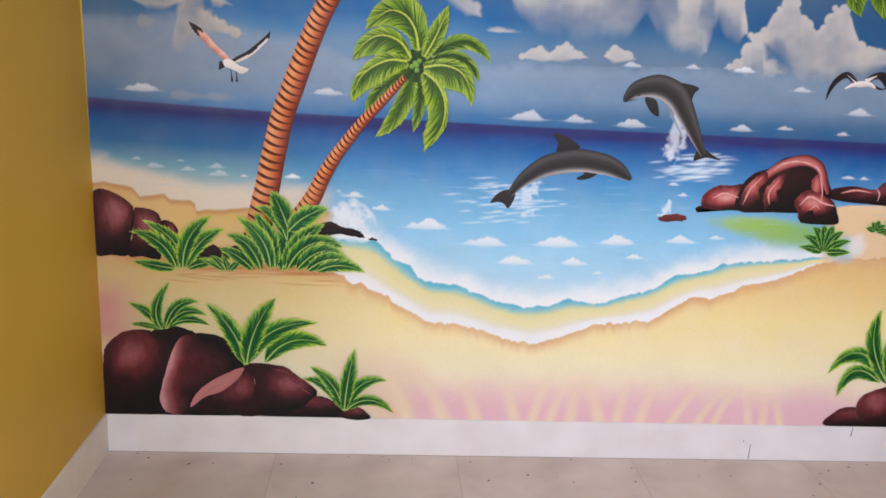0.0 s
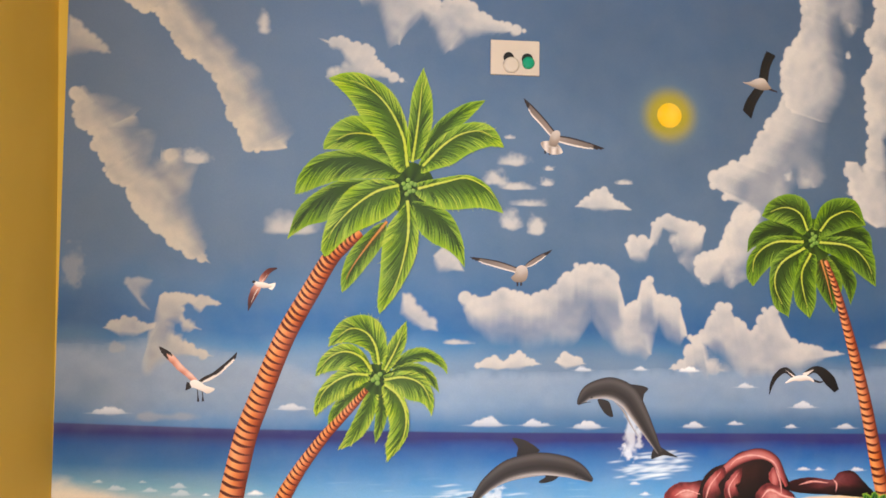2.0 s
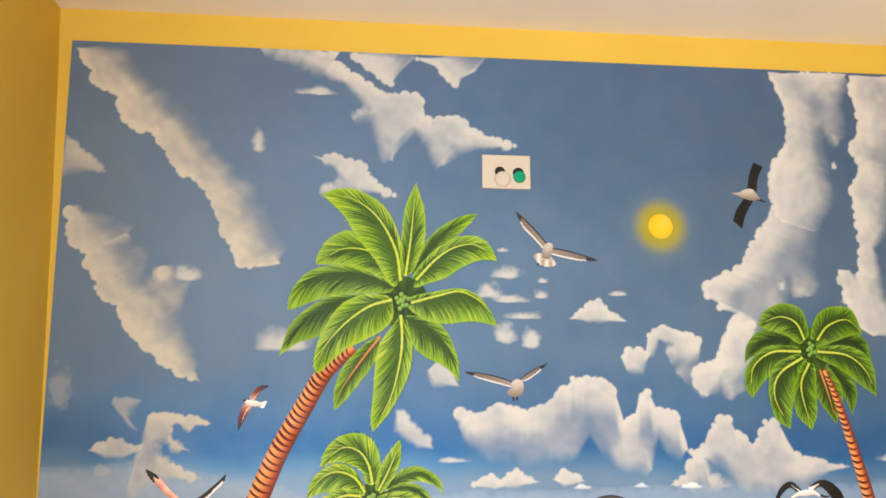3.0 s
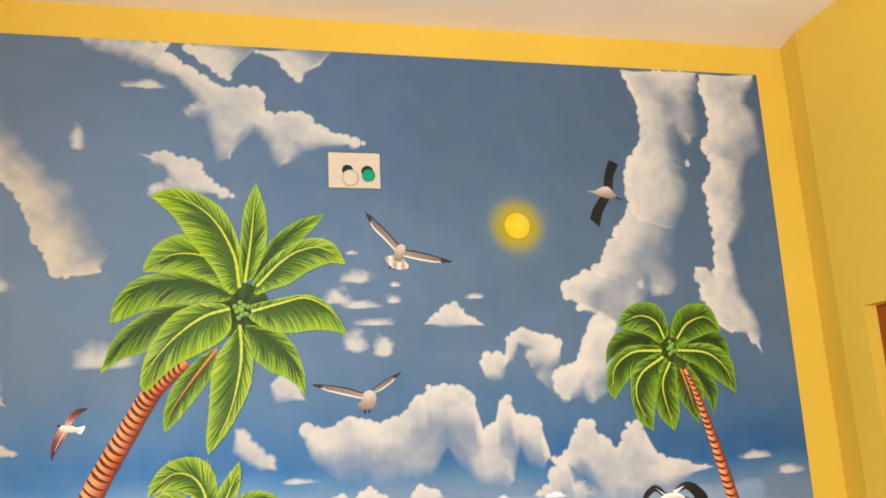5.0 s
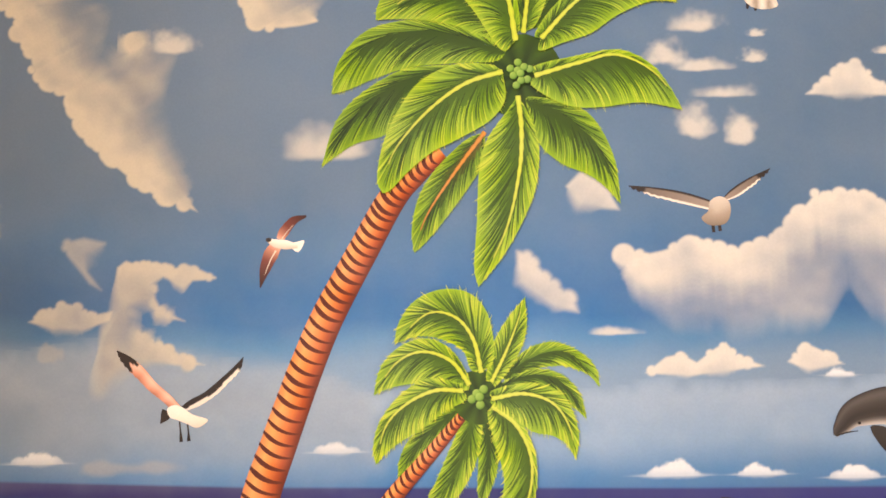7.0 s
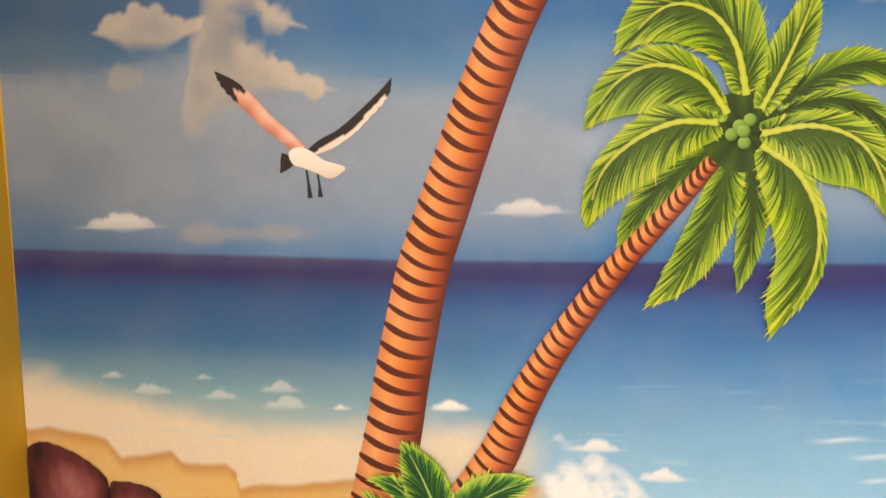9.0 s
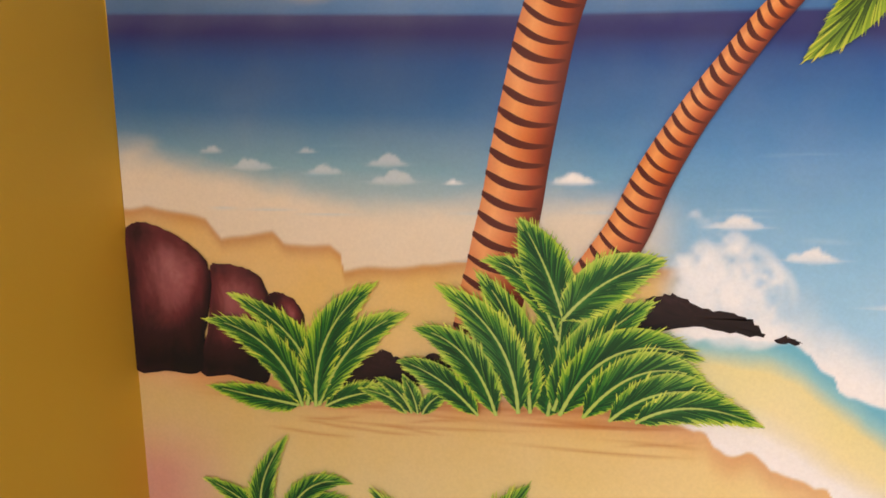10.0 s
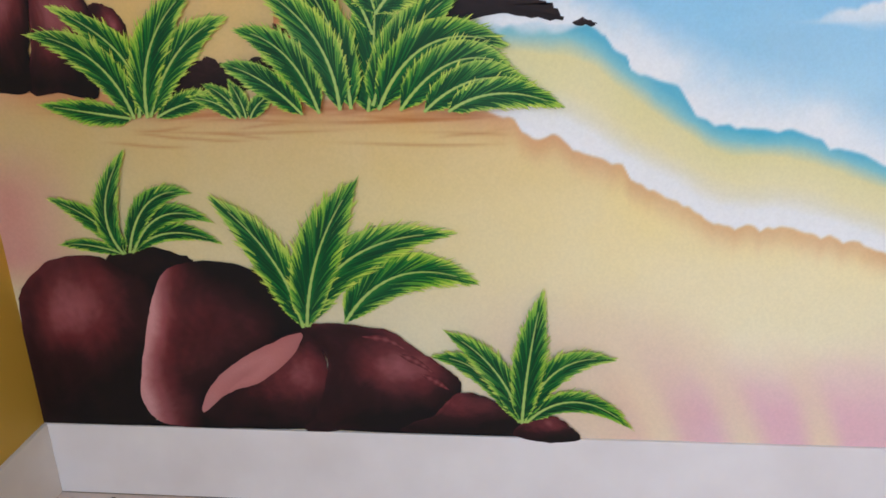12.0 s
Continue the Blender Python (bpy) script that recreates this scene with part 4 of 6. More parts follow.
def leaf(coat, rib, margins, tone=0.0, scale=LEAF, colour=None, hairs=120, over=0.08, ramp=(0.24, 0.28, 0.40, 0.54, 0.74), fine=0.0010, rib_wide=0.0046, rib_to=0.84, sweep=0.34, foot=None, mixes=(0.32, 0.36, 0.32), pale_from=0.30):
    """A feathered leaf: either half is a smooth under-coat, then many fine hairs of dark, mid and pale green that sweep from the rib to past its margin; then the rib.
    mixes: the shares of dark, mid and pale hairs."""
    g = coat.rng
    n, across = 61, 7
    u, v = np.linspace(0, 1, n), np.linspace(0, 1, across)
    mid, length = even(rib, n)
    root = u - sweep * np.clip(u / 0.45, 0, 1)

    def place(edge, a, b):
        """The point at a along the leaf and b from its rib (0) to its margin (1)."""
        r = np.interp(a, u, root)
        at = r + (a - r) * 0.5 * np.minimum(b, 1)
        p = np.stack([np.interp(at, u, mid[:, c]) for c in (0, 1)], -1)
        q = np.stack([np.interp(a, u, edge[:, c]) for c in (0, 1)], -1)
        return p * (1 - b)[..., None] + q * b[..., None]

    size = np.sqrt(length / 0.35)
    for points in margins:
        edge, _ = even([rib[0], *points], n)
        aa, bb = np.meshgrid(u, 0.965 * v, indexing="ij")
        xz = place(edge, aa, bb)
        val = np.interp(bb, np.linspace(0, 1, len(ramp)), ramp) + tone + 0.04 * (0.5 - aa)
        cols = ladder(np.clip(val, 0, 1), scale)
        if foot is not None:
            w = (np.clip(1 - aa * 1.2, 0, 1) * np.clip(1.2 - bb, 0, 1) * 0.6)[..., None]
            cols = cols * (1 - w) + np.array(lin(foot)) * w
        j = (np.arange(n - 1)[:, None] * across + np.arange(across - 1)[None, :]).ravel()
        coat.add(xz.reshape(-1, 2).tolist(), np.stack([j, j + across, j + across + 1, j + 1], -1).tolist(), cols.reshape(-1, 3).tolist(), 0.00003, 0.0000012, across)
        # Hairs in random order; the pale ones start nearer to the margin.
        kind = g.choice(3, hairs, p=mixes)
        a0 = g.permutation((np.arange(hairs) + g.random(hairs)) / hairs) * 0.985 + 0.01
        b0 = np.array([0.06, 0.14, pale_from])[kind] + g.uniform(0, 0.30, hairs)
        b1 = np.array([0.84, 0.95, 1.0])[kind] + g.uniform(-0.18, 1.0, hairs) * over
        q = np.linspace(0, 1, 5)
        path = place(edge, np.repeat(a0[:, None], 5, 1), b0[:, None] + (b1 - b0)[:, None] * q)
        d = np.gradient(path, axis=1)
        d /= np.linalg.norm(d, axis=2, keepdims=True) + 1e-9
        nrm = np.stack([-d[..., 1], d[..., 0]], -1)
        w = (fine * size * g.uniform(0.6, 1.35, hairs))[:, None] * np.array([0.35, 0.9, 1.0, 0.75, 0.08])
        both = np.stack([path - nrm * w[..., None], path + nrm * w[..., None]], 2)
        start = np.array([0.08, 0.40, 0.56])[kind] + g.normal(0, 0.05, hairs)
        gain = np.array([0.26, 0.26, 0.30])[kind]
        hv = np.clip(start[:, None] + gain[:, None] * (b0[:, None] + (b1 - b0)[:, None] * q) ** 1.4 + tone, 0, 1)
        hc = np.repeat(ladder(hv, scale)[:, :, None], 2, 2)
        i = (np.arange(hairs)[:, None] * 10 + 2 * np.arange(4)[None, :]).ravel()
        coat.add(both.reshape(-1, 2).tolist(), np.stack([i, i + 2, i + 3, i + 1], -1).tolist(), hc.reshape(-1, 3).tolist(), 0.00003, 0.0000015, 10)
    if colour:
        m = int(n * rib_to)
        d, nrm = sides(mid)
        w = rib_wide * size * (1 - 0.72 * u[:m] / rib_to) * (1 + 0.22 * np.sin(np.arange(m) * 1.7) * g.uniform(0.4, 1, m))
        pale = np.array(lin(colour))
        xz = [mid[i] + nrm[i] * w[i] * q for i in range(m) for q in (-1, 0, 1)]
        cols = [tuple(pale * (1 - 0.22 * abs(q) - 0.25 * (i / m) ** 3)) for i in range(m) for q in (-1, 0, 1)]
        coat.add(xz, [(i * 3 + j, i * 3 + 3 + j, i * 3 + 4 + j, i * 3 + 1 + j) for i in range(m - 1) for j in range(2)], cols)


def trunk(thing, points, widths, rings, y, seed, warm=((242, 164, 98), (222, 128, 72), (176, 80, 42), (92, 34, 20)), ring=(84, 30, 16)):
    coat = Coat(y, seed)
    tone = shades((196, 104, 58), *warm)
    stroke(coat, points, widths, lambda u, v: tone(0.10 + 0.95 * ((v + 1) / 2) ** 1.25 - 0.03 * np.sin(u * 90)), 90, 9)
    stem = coat.done("trunk", thing, "orange-brown ringed trunk")
    line = curve(points, 400)
    d, nrm = sides(line)
    cut = np.concatenate([[0], np.cumsum(np.linalg.norm(np.diff(line, axis=0), axis=1))])
    g = np.random.default_rng(seed + 1)
    where = np.cumsum(np.interp(np.linspace(0, 1, rings), [0, 1], [0.72, 1.28]) * g.uniform(0.92, 1.08, rings))
    for s in where / where[-1] * 0.985:
        i = min(int(np.searchsorted(cut, s * cut[-1])), 399)
        w = np.interp(i / 399, np.linspace(0, 1, len(widths)), widths)
        gap = cut[-1] / rings
        vs = np.linspace(-1.02, g.uniform(0.82, 1.0), 9)
        mid = [line[i] + nrm[i] * w * v + d[i] * (gap * 0.42 * (1 - v * v) + gap * 0.10 * v) for v in vs]
        th = gap * 0.17 * g.uniform(0.8, 1.25)
        prof = th * np.array([0.7, 1.1, 1.2, 1.1, 1.0, 0.9, 0.75, 0.6, 0.3])
        band = Coat(y - 0.0006, seed)
        xz = [p + d[i] * prof[k] * q for k, p in enumerate(mid) for q in (-1, 1)]
        col = [mixed(lin(ring), lin((110, 48, 24)), k / 9 * 0.7) for k in range(9) for q in (-1, 1)]
        band.add(xz, [(k * 2, k * 2 + 2, k * 2 + 3, k * 2 + 1) for k in range(8)], col, 0.00001)
        band.done("ring", stem)


def coconuts(thing, x, z, r, n, y, seed):
    g = np.random.default_rng(seed)
    tone = shades((150, 180, 84), (96, 138, 46), (40, 74, 18))
    for k in range(n):
        a = k * 2.4
        q = r * 1.0 * np.sqrt(k)
        coat = Coat(y - 0.0003 * (n - k), seed + k)
        cx, cz = x + q * np.cos(a) * 0.9, z + q * np.sin(a) * 1.25
        patch(coat, [(cx + r * np.cos(t), cz + r * np.sin(t)) for t in np.arange(10) * 0.6283], lambda px, pz, rr: tone(0.25 + 0.35 * (px - pz) * rr + 0.25 * rr ** 3), 2, rings=4)
        coat.done("coconut", thing)


def palm(label, trunk_args, fronds, nut_args, y, seed, tone=0.0, behind=0, style=None):
    """behind: how many of the fronds hang behind the trunk."""
    thing = tagged(empty("painted_palm_tree"), label, "painted palm", "painted palms on the mural")
    core_y = y
    for k, (rib, one, other, extra, colour) in enumerate(fronds):
        if k == behind:
            trunk(thing, *trunk_args, y, seed)
            core_y = y - 0.0010
            y -= 0.0014
        coat = Coat(y, seed + 20 + k)
        leaf(coat, rib, (one, other), tone + extra, LEAF, colour, **(style or {}), foot=(120, 66, 34) if colour == AMBER else None)
        y = coat.y - 0.0001
        coat.done("frond", thing)
    core = Coat(core_y, seed + 80)
    heart = nut_args[2] * (6.2 if style and "over" in style else 11.0)
    patch(core, [(nut_args[0] + heart * np.cos(t), nut_args[1] + heart * np.sin(t)) for t in np.arange(9) * 0.698], lambda px, pz, r: LEAF_TONE(0.10 + 0.16 * r + 0.08 * math.sin(9 * math.atan2(pz, px))), 6, rings=5, rough=0.0004)
    core.done("crown_heart", thing, "dark green heart of the crown")
    coconuts(thing, *nut_args, y - 0.0004, seed + 90)
    return thing


LEAF_TONE = shades(*[q[1] for q in LEAF])
RIB, NO, AMBER = (196, 206, 74), None, (206, 138, 62)
palm("tall painted coconut palm with ringed orange trunk and wide green fronds",
     ([(0.905, 1.742), (0.853, 1.70), (0.809, 1.655), (0.753, 1.556), (0.712, 1.482), (0.680, 1.42), (0.649, 1.346), (0.621, 1.271), (0.594, 1.195), (0.567, 1.118), (0.549, 1.041), (0.533, 0.963), (0.522, 0.90), (0.512, 0.855), (0.503, 0.81), (0.492, 0.76), (0.49, 0.70)], [0.014, 0.022, 0.027, 0.029, 0.030, 0.031, 0.032, 0.033, 0.034, 0.035, 0.036, 0.037, 0.038, 0.039, 0.040, 0.042, 0.044], 52),
     [([(1.086, 1.982), (1.140, 2.066), (1.207, 2.132), (1.304, 2.185)], [(1.087, 1.995), (1.123, 2.075), (1.167, 2.128), (1.238, 2.172), (1.304, 2.185)], [(1.104, 1.991), (1.165, 2.056), (1.227, 2.100), (1.272, 2.145), (1.304, 2.185)], -0.06, NO),
     ([(0.974, 1.909), (0.880, 1.898), (0.795, 1.864), (0.728, 1.805), (0.674, 1.716)], [(0.974, 1.900), (0.889, 1.867), (0.829, 1.816), (0.795, 1.774), (0.736, 1.757), (0.674, 1.716)], [(0.974, 1.914), (0.881, 1.912), (0.821, 1.903), (0.745, 1.856), (0.699, 1.801), (0.674, 1.716)], -0.06, NO),
     ([(1.030, 1.933), (0.958, 1.966), (0.873, 1.985), (0.787, 1.978), (0.728, 1.931), (0.694, 1.857)], [(1.008, 1.917), (0.932, 1.914), (0.847, 1.907), (0.779, 1.886), (0.728, 1.865), (0.694, 1.857)], [(1.026, 1.948), (0.975, 1.979), (0.890, 2.005), (0.805, 2.000), (0.745, 1.974), (0.702, 1.913), (0.694, 1.857)], -0.05, NO),
     ([(1.066, 1.838), (1.133, 1.811), (1.191, 1.758), (1.222, 1.698), (1.239, 1.634)], [(1.075, 1.847), (1.134, 1.837), (1.184, 1.814), (1.216, 1.767), (1.235, 1.706), (1.239, 1.634)], [(1.070, 1.821), (1.089, 1.752), (1.130, 1.712), (1.180, 1.690), (1.213, 1.664), (1.239, 1.634)], -0.05, NO),
     ([(0.987, 1.779), (0.929, 1.703), (0.874, 1.620), (0.848, 1.549)], [(0.983, 1.719), (0.953, 1.669), (0.902, 1.602), (0.865, 1.561), (0.848, 1.549)], [(0.946, 1.762), (0.887, 1.704), (0.857, 1.654), (0.844, 1.595), (0.848, 1.549)], -0.04, AMBER),
     ([(1.043, 1.956), (1.001, 2.014), (0.946, 2.053), (0.860, 2.056), (0.779, 2.004)], [(1.026, 1.948), (0.975, 1.971), (0.915, 1.994), (0.847, 2.003), (0.779, 2.004)], [(1.035, 1.987), (1.002, 2.050), (0.943, 2.104), (0.874, 2.119), (0.814, 2.088), (0.783, 2.035), (0.779, 2.004)], 0.0, RIB),
     ([(1.065, 1.972), (1.080, 2.084), (1.090, 2.189), (1.097, 2.283)], [(1.044, 1.996), (1.052, 2.115), (1.063, 2.204), (1.097, 2.283)], [(1.095, 1.996), (1.128, 2.093), (1.127, 2.190), (1.097, 2.283)], 0.02, RIB),
     ([(1.050, 1.957), (1.032, 2.059), (0.972, 2.165), (0.889, 2.223), (0.791, 2.236)], [(1.020, 1.938), (0.965, 2.022), (0.905, 2.096), (0.860, 2.167), (0.791, 2.236)], [(1.059, 2.004), (1.040, 2.115), (0.994, 2.202), (0.911, 2.253), (0.845, 2.257), (0.791, 2.236)], 0.03, RIB),
     ([(1.099, 1.960), (1.165, 2.030), (1.226, 2.069), (1.295, 2.077), (1.364, 2.027)], [(1.086, 1.969), (1.121, 2.021), (1.174, 2.070), (1.236, 2.105), (1.297, 2.108), (1.339, 2.081), (1.364, 2.027)], [(1.094, 1.934), (1.145, 1.950), (1.197, 1.967), (1.250, 2.002), (1.311, 2.027), (1.364, 2.027)], 0.0, RIB),
     ([(1.084, 1.886), (1.170, 1.910), (1.243, 1.924), (1.314, 1.886), (1.363, 1.812)], [(1.084, 1.906), (1.162, 1.924), (1.247, 1.935), (1.306, 1.906), (1.340, 1.861), (1.363, 1.812)], [(1.079, 1.864), (1.142, 1.824), (1.209, 1.818), (1.286, 1.826), (1.363, 1.812)], 0.0, RIB),
     ([(1.051, 1.847), (1.056, 1.778), (1.050, 1.701), (1.023, 1.592), (0.967, 1.481)], [(1.070, 1.812), (1.089, 1.752), (1.083, 1.675), (1.061, 1.616), (1.018, 1.542), (0.967, 1.481)], [(1.032, 1.821), (0.988, 1.762), (0.971, 1.702), (0.965, 1.601), (0.959, 1.518), (0.967, 1.481)], 0.03, RIB),
     ([(1.023, 1.895), (0.956, 1.875), (0.897, 1.836), (0.846, 1.786), (0.808, 1.731), (0.791, 1.661)], [(1.028, 1.839), (0.997, 1.796), (0.929, 1.758), (0.887, 1.738), (0.845, 1.705), (0.807, 1.667), (0.791, 1.661)], [(0.999, 1.910), (0.931, 1.912), (0.863, 1.880), (0.821, 1.825), (0.791, 1.757), (0.780, 1.689), (0.791, 1.661)], 0.03, RIB)],
     (1.057, 1.889, 0.0076, 10), -0.0032, 1000, 0.03)
palm("small painted coconut palm with slanting ringed trunk and bright green fronds",
     ([(0.942, 1.258), (0.897, 1.206), (0.852, 1.156), (0.81, 1.11), (0.768, 1.055), (0.729, 1.0), (0.692, 0.936), (0.663, 0.872), (0.628, 0.815), (0.60, 0.775)], [0.009, 0.012, 0.014, 0.016, 0.018, 0.020, 0.023, 0.026, 0.029, 0.030], 37),
     [([(1.011, 1.315), (1.063, 1.351), (1.114, 1.363), (1.161, 1.340), (1.187, 1.295)], [(1.011, 1.324), (1.055, 1.368), (1.107, 1.381), (1.158, 1.358), (1.183, 1.328), (1.187, 1.295)], [(1.018, 1.310), (1.070, 1.330), (1.121, 1.335), (1.165, 1.319), (1.187, 1.295)], -0.04, NO),
     ([(1.003, 1.300), (1.062, 1.321), (1.110, 1.311), (1.143, 1.277), (1.161, 1.239)], [(1.003, 1.305), (1.062, 1.330), (1.114, 1.323), (1.150, 1.286), (1.161, 1.239)], [(1.003, 1.293), (1.062, 1.304), (1.106, 1.289), (1.135, 1.262), (1.161, 1.239)], -0.06, NO),
     ([(0.929, 1.262), (0.879, 1.225), (0.841, 1.184), (0.814, 1.134)], [(0.928, 1.250), (0.890, 1.206), (0.860, 1.176), (0.830, 1.150), (0.814, 1.134)], [(0.929, 1.273), (0.876, 1.240), (0.834, 1.206), (0.816, 1.169), (0.814, 1.134)], -0.02, NO),
     ([(0.977, 1.242), (0.981, 1.182), (0.972, 1.122), (0.962, 1.080)], [(0.994, 1.238), (1.000, 1.174), (0.983, 1.114), (0.962, 1.080)], [(0.957, 1.242), (0.960, 1.174), (0.958, 1.122), (0.962, 1.080)], -0.06, NO),
     ([(0.954, 1.254), (0.939, 1.190), (0.901, 1.115), (0.847, 1.062)], [(0.971, 1.246), (0.961, 1.174), (0.931, 1.114), (0.889, 1.077), (0.847, 1.062)], [(0.937, 1.246), (0.909, 1.190), (0.874, 1.115), (0.847, 1.062)], 0.03, NO),
     ([(0.988, 1.309), (1.015, 1.361), (1.037, 1.413), (1.054, 1.464)], [(0.978, 1.317), (0.991, 1.376), (1.019, 1.424), (1.054, 1.464)], [(0.999, 1.303), (1.037, 1.353), (1.056, 1.405), (1.054, 1.464)], 0.02, RIB),
     ([(0.970, 1.326), (0.956, 1.388), (0.923, 1.429), (0.871, 1.435), (0.810, 1.380)], [(0.950, 1.332), (0.936, 1.366), (0.900, 1.386), (0.856, 1.393), (0.810, 1.380)], [(0.995, 1.354), (0.986, 1.432), (0.953, 1.474), (0.901, 1.483), (0.849, 1.462), (0.817, 1.418), (0.810, 1.380)], 0.02, RIB),
     ([(0.948, 1.304), (0.915, 1.348), (0.863, 1.366), (0.814, 1.346), (0.771, 1.287)], [(0.940, 1.294), (0.892, 1.305), (0.847, 1.306), (0.802, 1.299), (0.771, 1.287)], [(0.944, 1.325), (0.915, 1.370), (0.870, 1.392), (0.818, 1.376), (0.783, 1.336), (0.771, 1.287)], 0.03, RIB),
     ([(0.936, 1.294), (0.884, 1.295), (0.831, 1.271), (0.793, 1.230), (0.775, 1.162)], [(0.940, 1.276), (0.899, 1.254), (0.861, 1.225), (0.823, 1.203), (0.796, 1.184), (0.775, 1.162)], [(0.929, 1.308), (0.869, 1.317), (0.817, 1.286), (0.780, 1.237), (0.770, 1.192), (0.775, 1.162)], 0.03, RIB),
     ([(0.988, 1.266), (1.032, 1.230), (1.057, 1.170), (1.048, 1.098), (1.000, 1.024)], [(0.992, 1.273), (1.038, 1.241), (1.066, 1.173), (1.058, 1.094), (1.000, 1.024)], [(0.979, 1.248), (0.993, 1.189), (1.005, 1.129), (0.993, 1.068), (1.000, 1.024)], 0.03, RIB),
     ([(0.988, 1.279), (1.047, 1.287), (1.099, 1.269), (1.128, 1.225), (1.138, 1.165)], [(0.988, 1.294), (1.040, 1.306), (1.084, 1.303), (1.124, 1.279), (1.145, 1.217), (1.138, 1.165)], [(0.988, 1.268), (1.032, 1.237), (1.061, 1.216), (1.098, 1.208), (1.124, 1.191), (1.138, 1.165)], 0.02, RIB)],
     (0.966, 1.282, 0.0080, 5), -0.0060, 1200, 0.06, 5, dict(hairs=110, over=0.16, ramp=(0.20, 0.27, 0.38, 0.52, 0.66), fine=0.0013, rib_wide=0.0050))
palm("painted coconut palm near the mural's edge with dark green drooping fronds",
     ([(2.455, 1.68), (2.487, 1.595), (2.521, 1.475), (2.550, 1.36), (2.578, 1.237), (2.604, 1.095), (2.628, 0.962), (2.655, 0.845), (2.662, 0.80)], [0.007, 0.012, 0.016, 0.019, 0.021, 0.023, 0.025, 0.027, 0.028], 40),
     [([(2.379, 1.767), (2.298, 1.783), (2.223, 1.760), (2.182, 1.701)], [(2.368, 1.745), (2.275, 1.739), (2.210, 1.721), (2.182, 1.701)], [(2.380, 1.779), (2.310, 1.814), (2.236, 1.807), (2.192, 1.760), (2.182, 1.701)], -0.14, NO),
     ([(2.434, 1.761), (2.541, 1.783), (2.599, 1.756), (2.624, 1.707)], [(2.436, 1.775), (2.544, 1.812), (2.613, 1.777), (2.624, 1.707)], [(2.433, 1.744), (2.536, 1.739), (2.624, 1.707)], -0.14, NO),
     ([(2.471, 1.697), (2.532, 1.619), (2.541, 1.531)], [(2.504, 1.705), (2.564, 1.619), (2.541, 1.531)], [(2.455, 1.689), (2.512, 1.603), (2.541, 1.531)], -0.1, NO),
     ([(2.434, 1.698), (2.461, 1.604), (2.482, 1.503)], [(2.465, 1.697), (2.515, 1.611), (2.482, 1.503)], [(2.413, 1.681), (2.423, 1.588), (2.482, 1.503)], -0.08, AMBER),
     ([(2.393, 1.779), (2.367, 1.836), (2.310, 1.855), (2.232, 1.824)], [(2.373, 1.765), (2.326, 1.793), (2.264, 1.810), (2.232, 1.824)], [(2.410, 1.801), (2.392, 1.879), (2.327, 1.903), (2.260, 1.874), (2.232, 1.824)], -0.05, RIB),
     ([(2.436, 1.778), (2.479, 1.827), (2.548, 1.847), (2.600, 1.800)], [(2.413, 1.789), (2.441, 1.862), (2.495, 1.893), (2.567, 1.883), (2.600, 1.800)], [(2.434, 1.754), (2.502, 1.774), (2.551, 1.791), (2.600, 1.800)], -0.05, RIB),
     ([(2.377, 1.741), (2.275, 1.737), (2.207, 1.684), (2.199, 1.588)], [(2.366, 1.724), (2.298, 1.683), (2.249, 1.645), (2.199, 1.588)], [(2.360, 1.758), (2.259, 1.756), (2.187, 1.693), (2.177, 1.623), (2.199, 1.588)], -0.05, RIB),
     ([(2.380, 1.721), (2.296, 1.666), (2.275, 1.591), (2.321, 1.488)], [(2.393, 1.703), (2.352, 1.623), (2.335, 1.557), (2.321, 1.488)], [(2.352, 1.731), (2.277, 1.692), (2.254, 1.617), (2.271, 1.525), (2.321, 1.488)], -0.04, RIB),
     ([(2.401, 1.703), (2.367, 1.623), (2.394, 1.484)], [(2.422, 1.689), (2.419, 1.605), (2.417, 1.538), (2.394, 1.484)], [(2.379, 1.704), (2.343, 1.623), (2.344, 1.536), (2.394, 1.484)], -0.04, RIB),
     ([(2.432, 1.741), (2.535, 1.729), (2.596, 1.678), (2.628, 1.593)], [(2.434, 1.754), (2.548, 1.760), (2.622, 1.707), (2.628, 1.593)], [(2.430, 1.720), (2.511, 1.680), (2.571, 1.631), (2.628, 1.593)], -0.04, RIB)],
     (2.411, 1.748, 0.0066, 8), -0.0032, 1400, -0.04, 4, dict(hairs=90, rib_wide=0.0050))

# ---- rocks ----
MAROON = shades((12, 5, 6), (46, 17, 20), (102, 42, 45), (156, 88, 90), (204, 146, 146))
RED = shades((26, 12, 14), (98, 36, 38), (168, 76, 74), (206, 126, 118), (232, 182, 170))
DARK = shades((14, 8, 9), (36, 18, 18), (64, 34, 34))


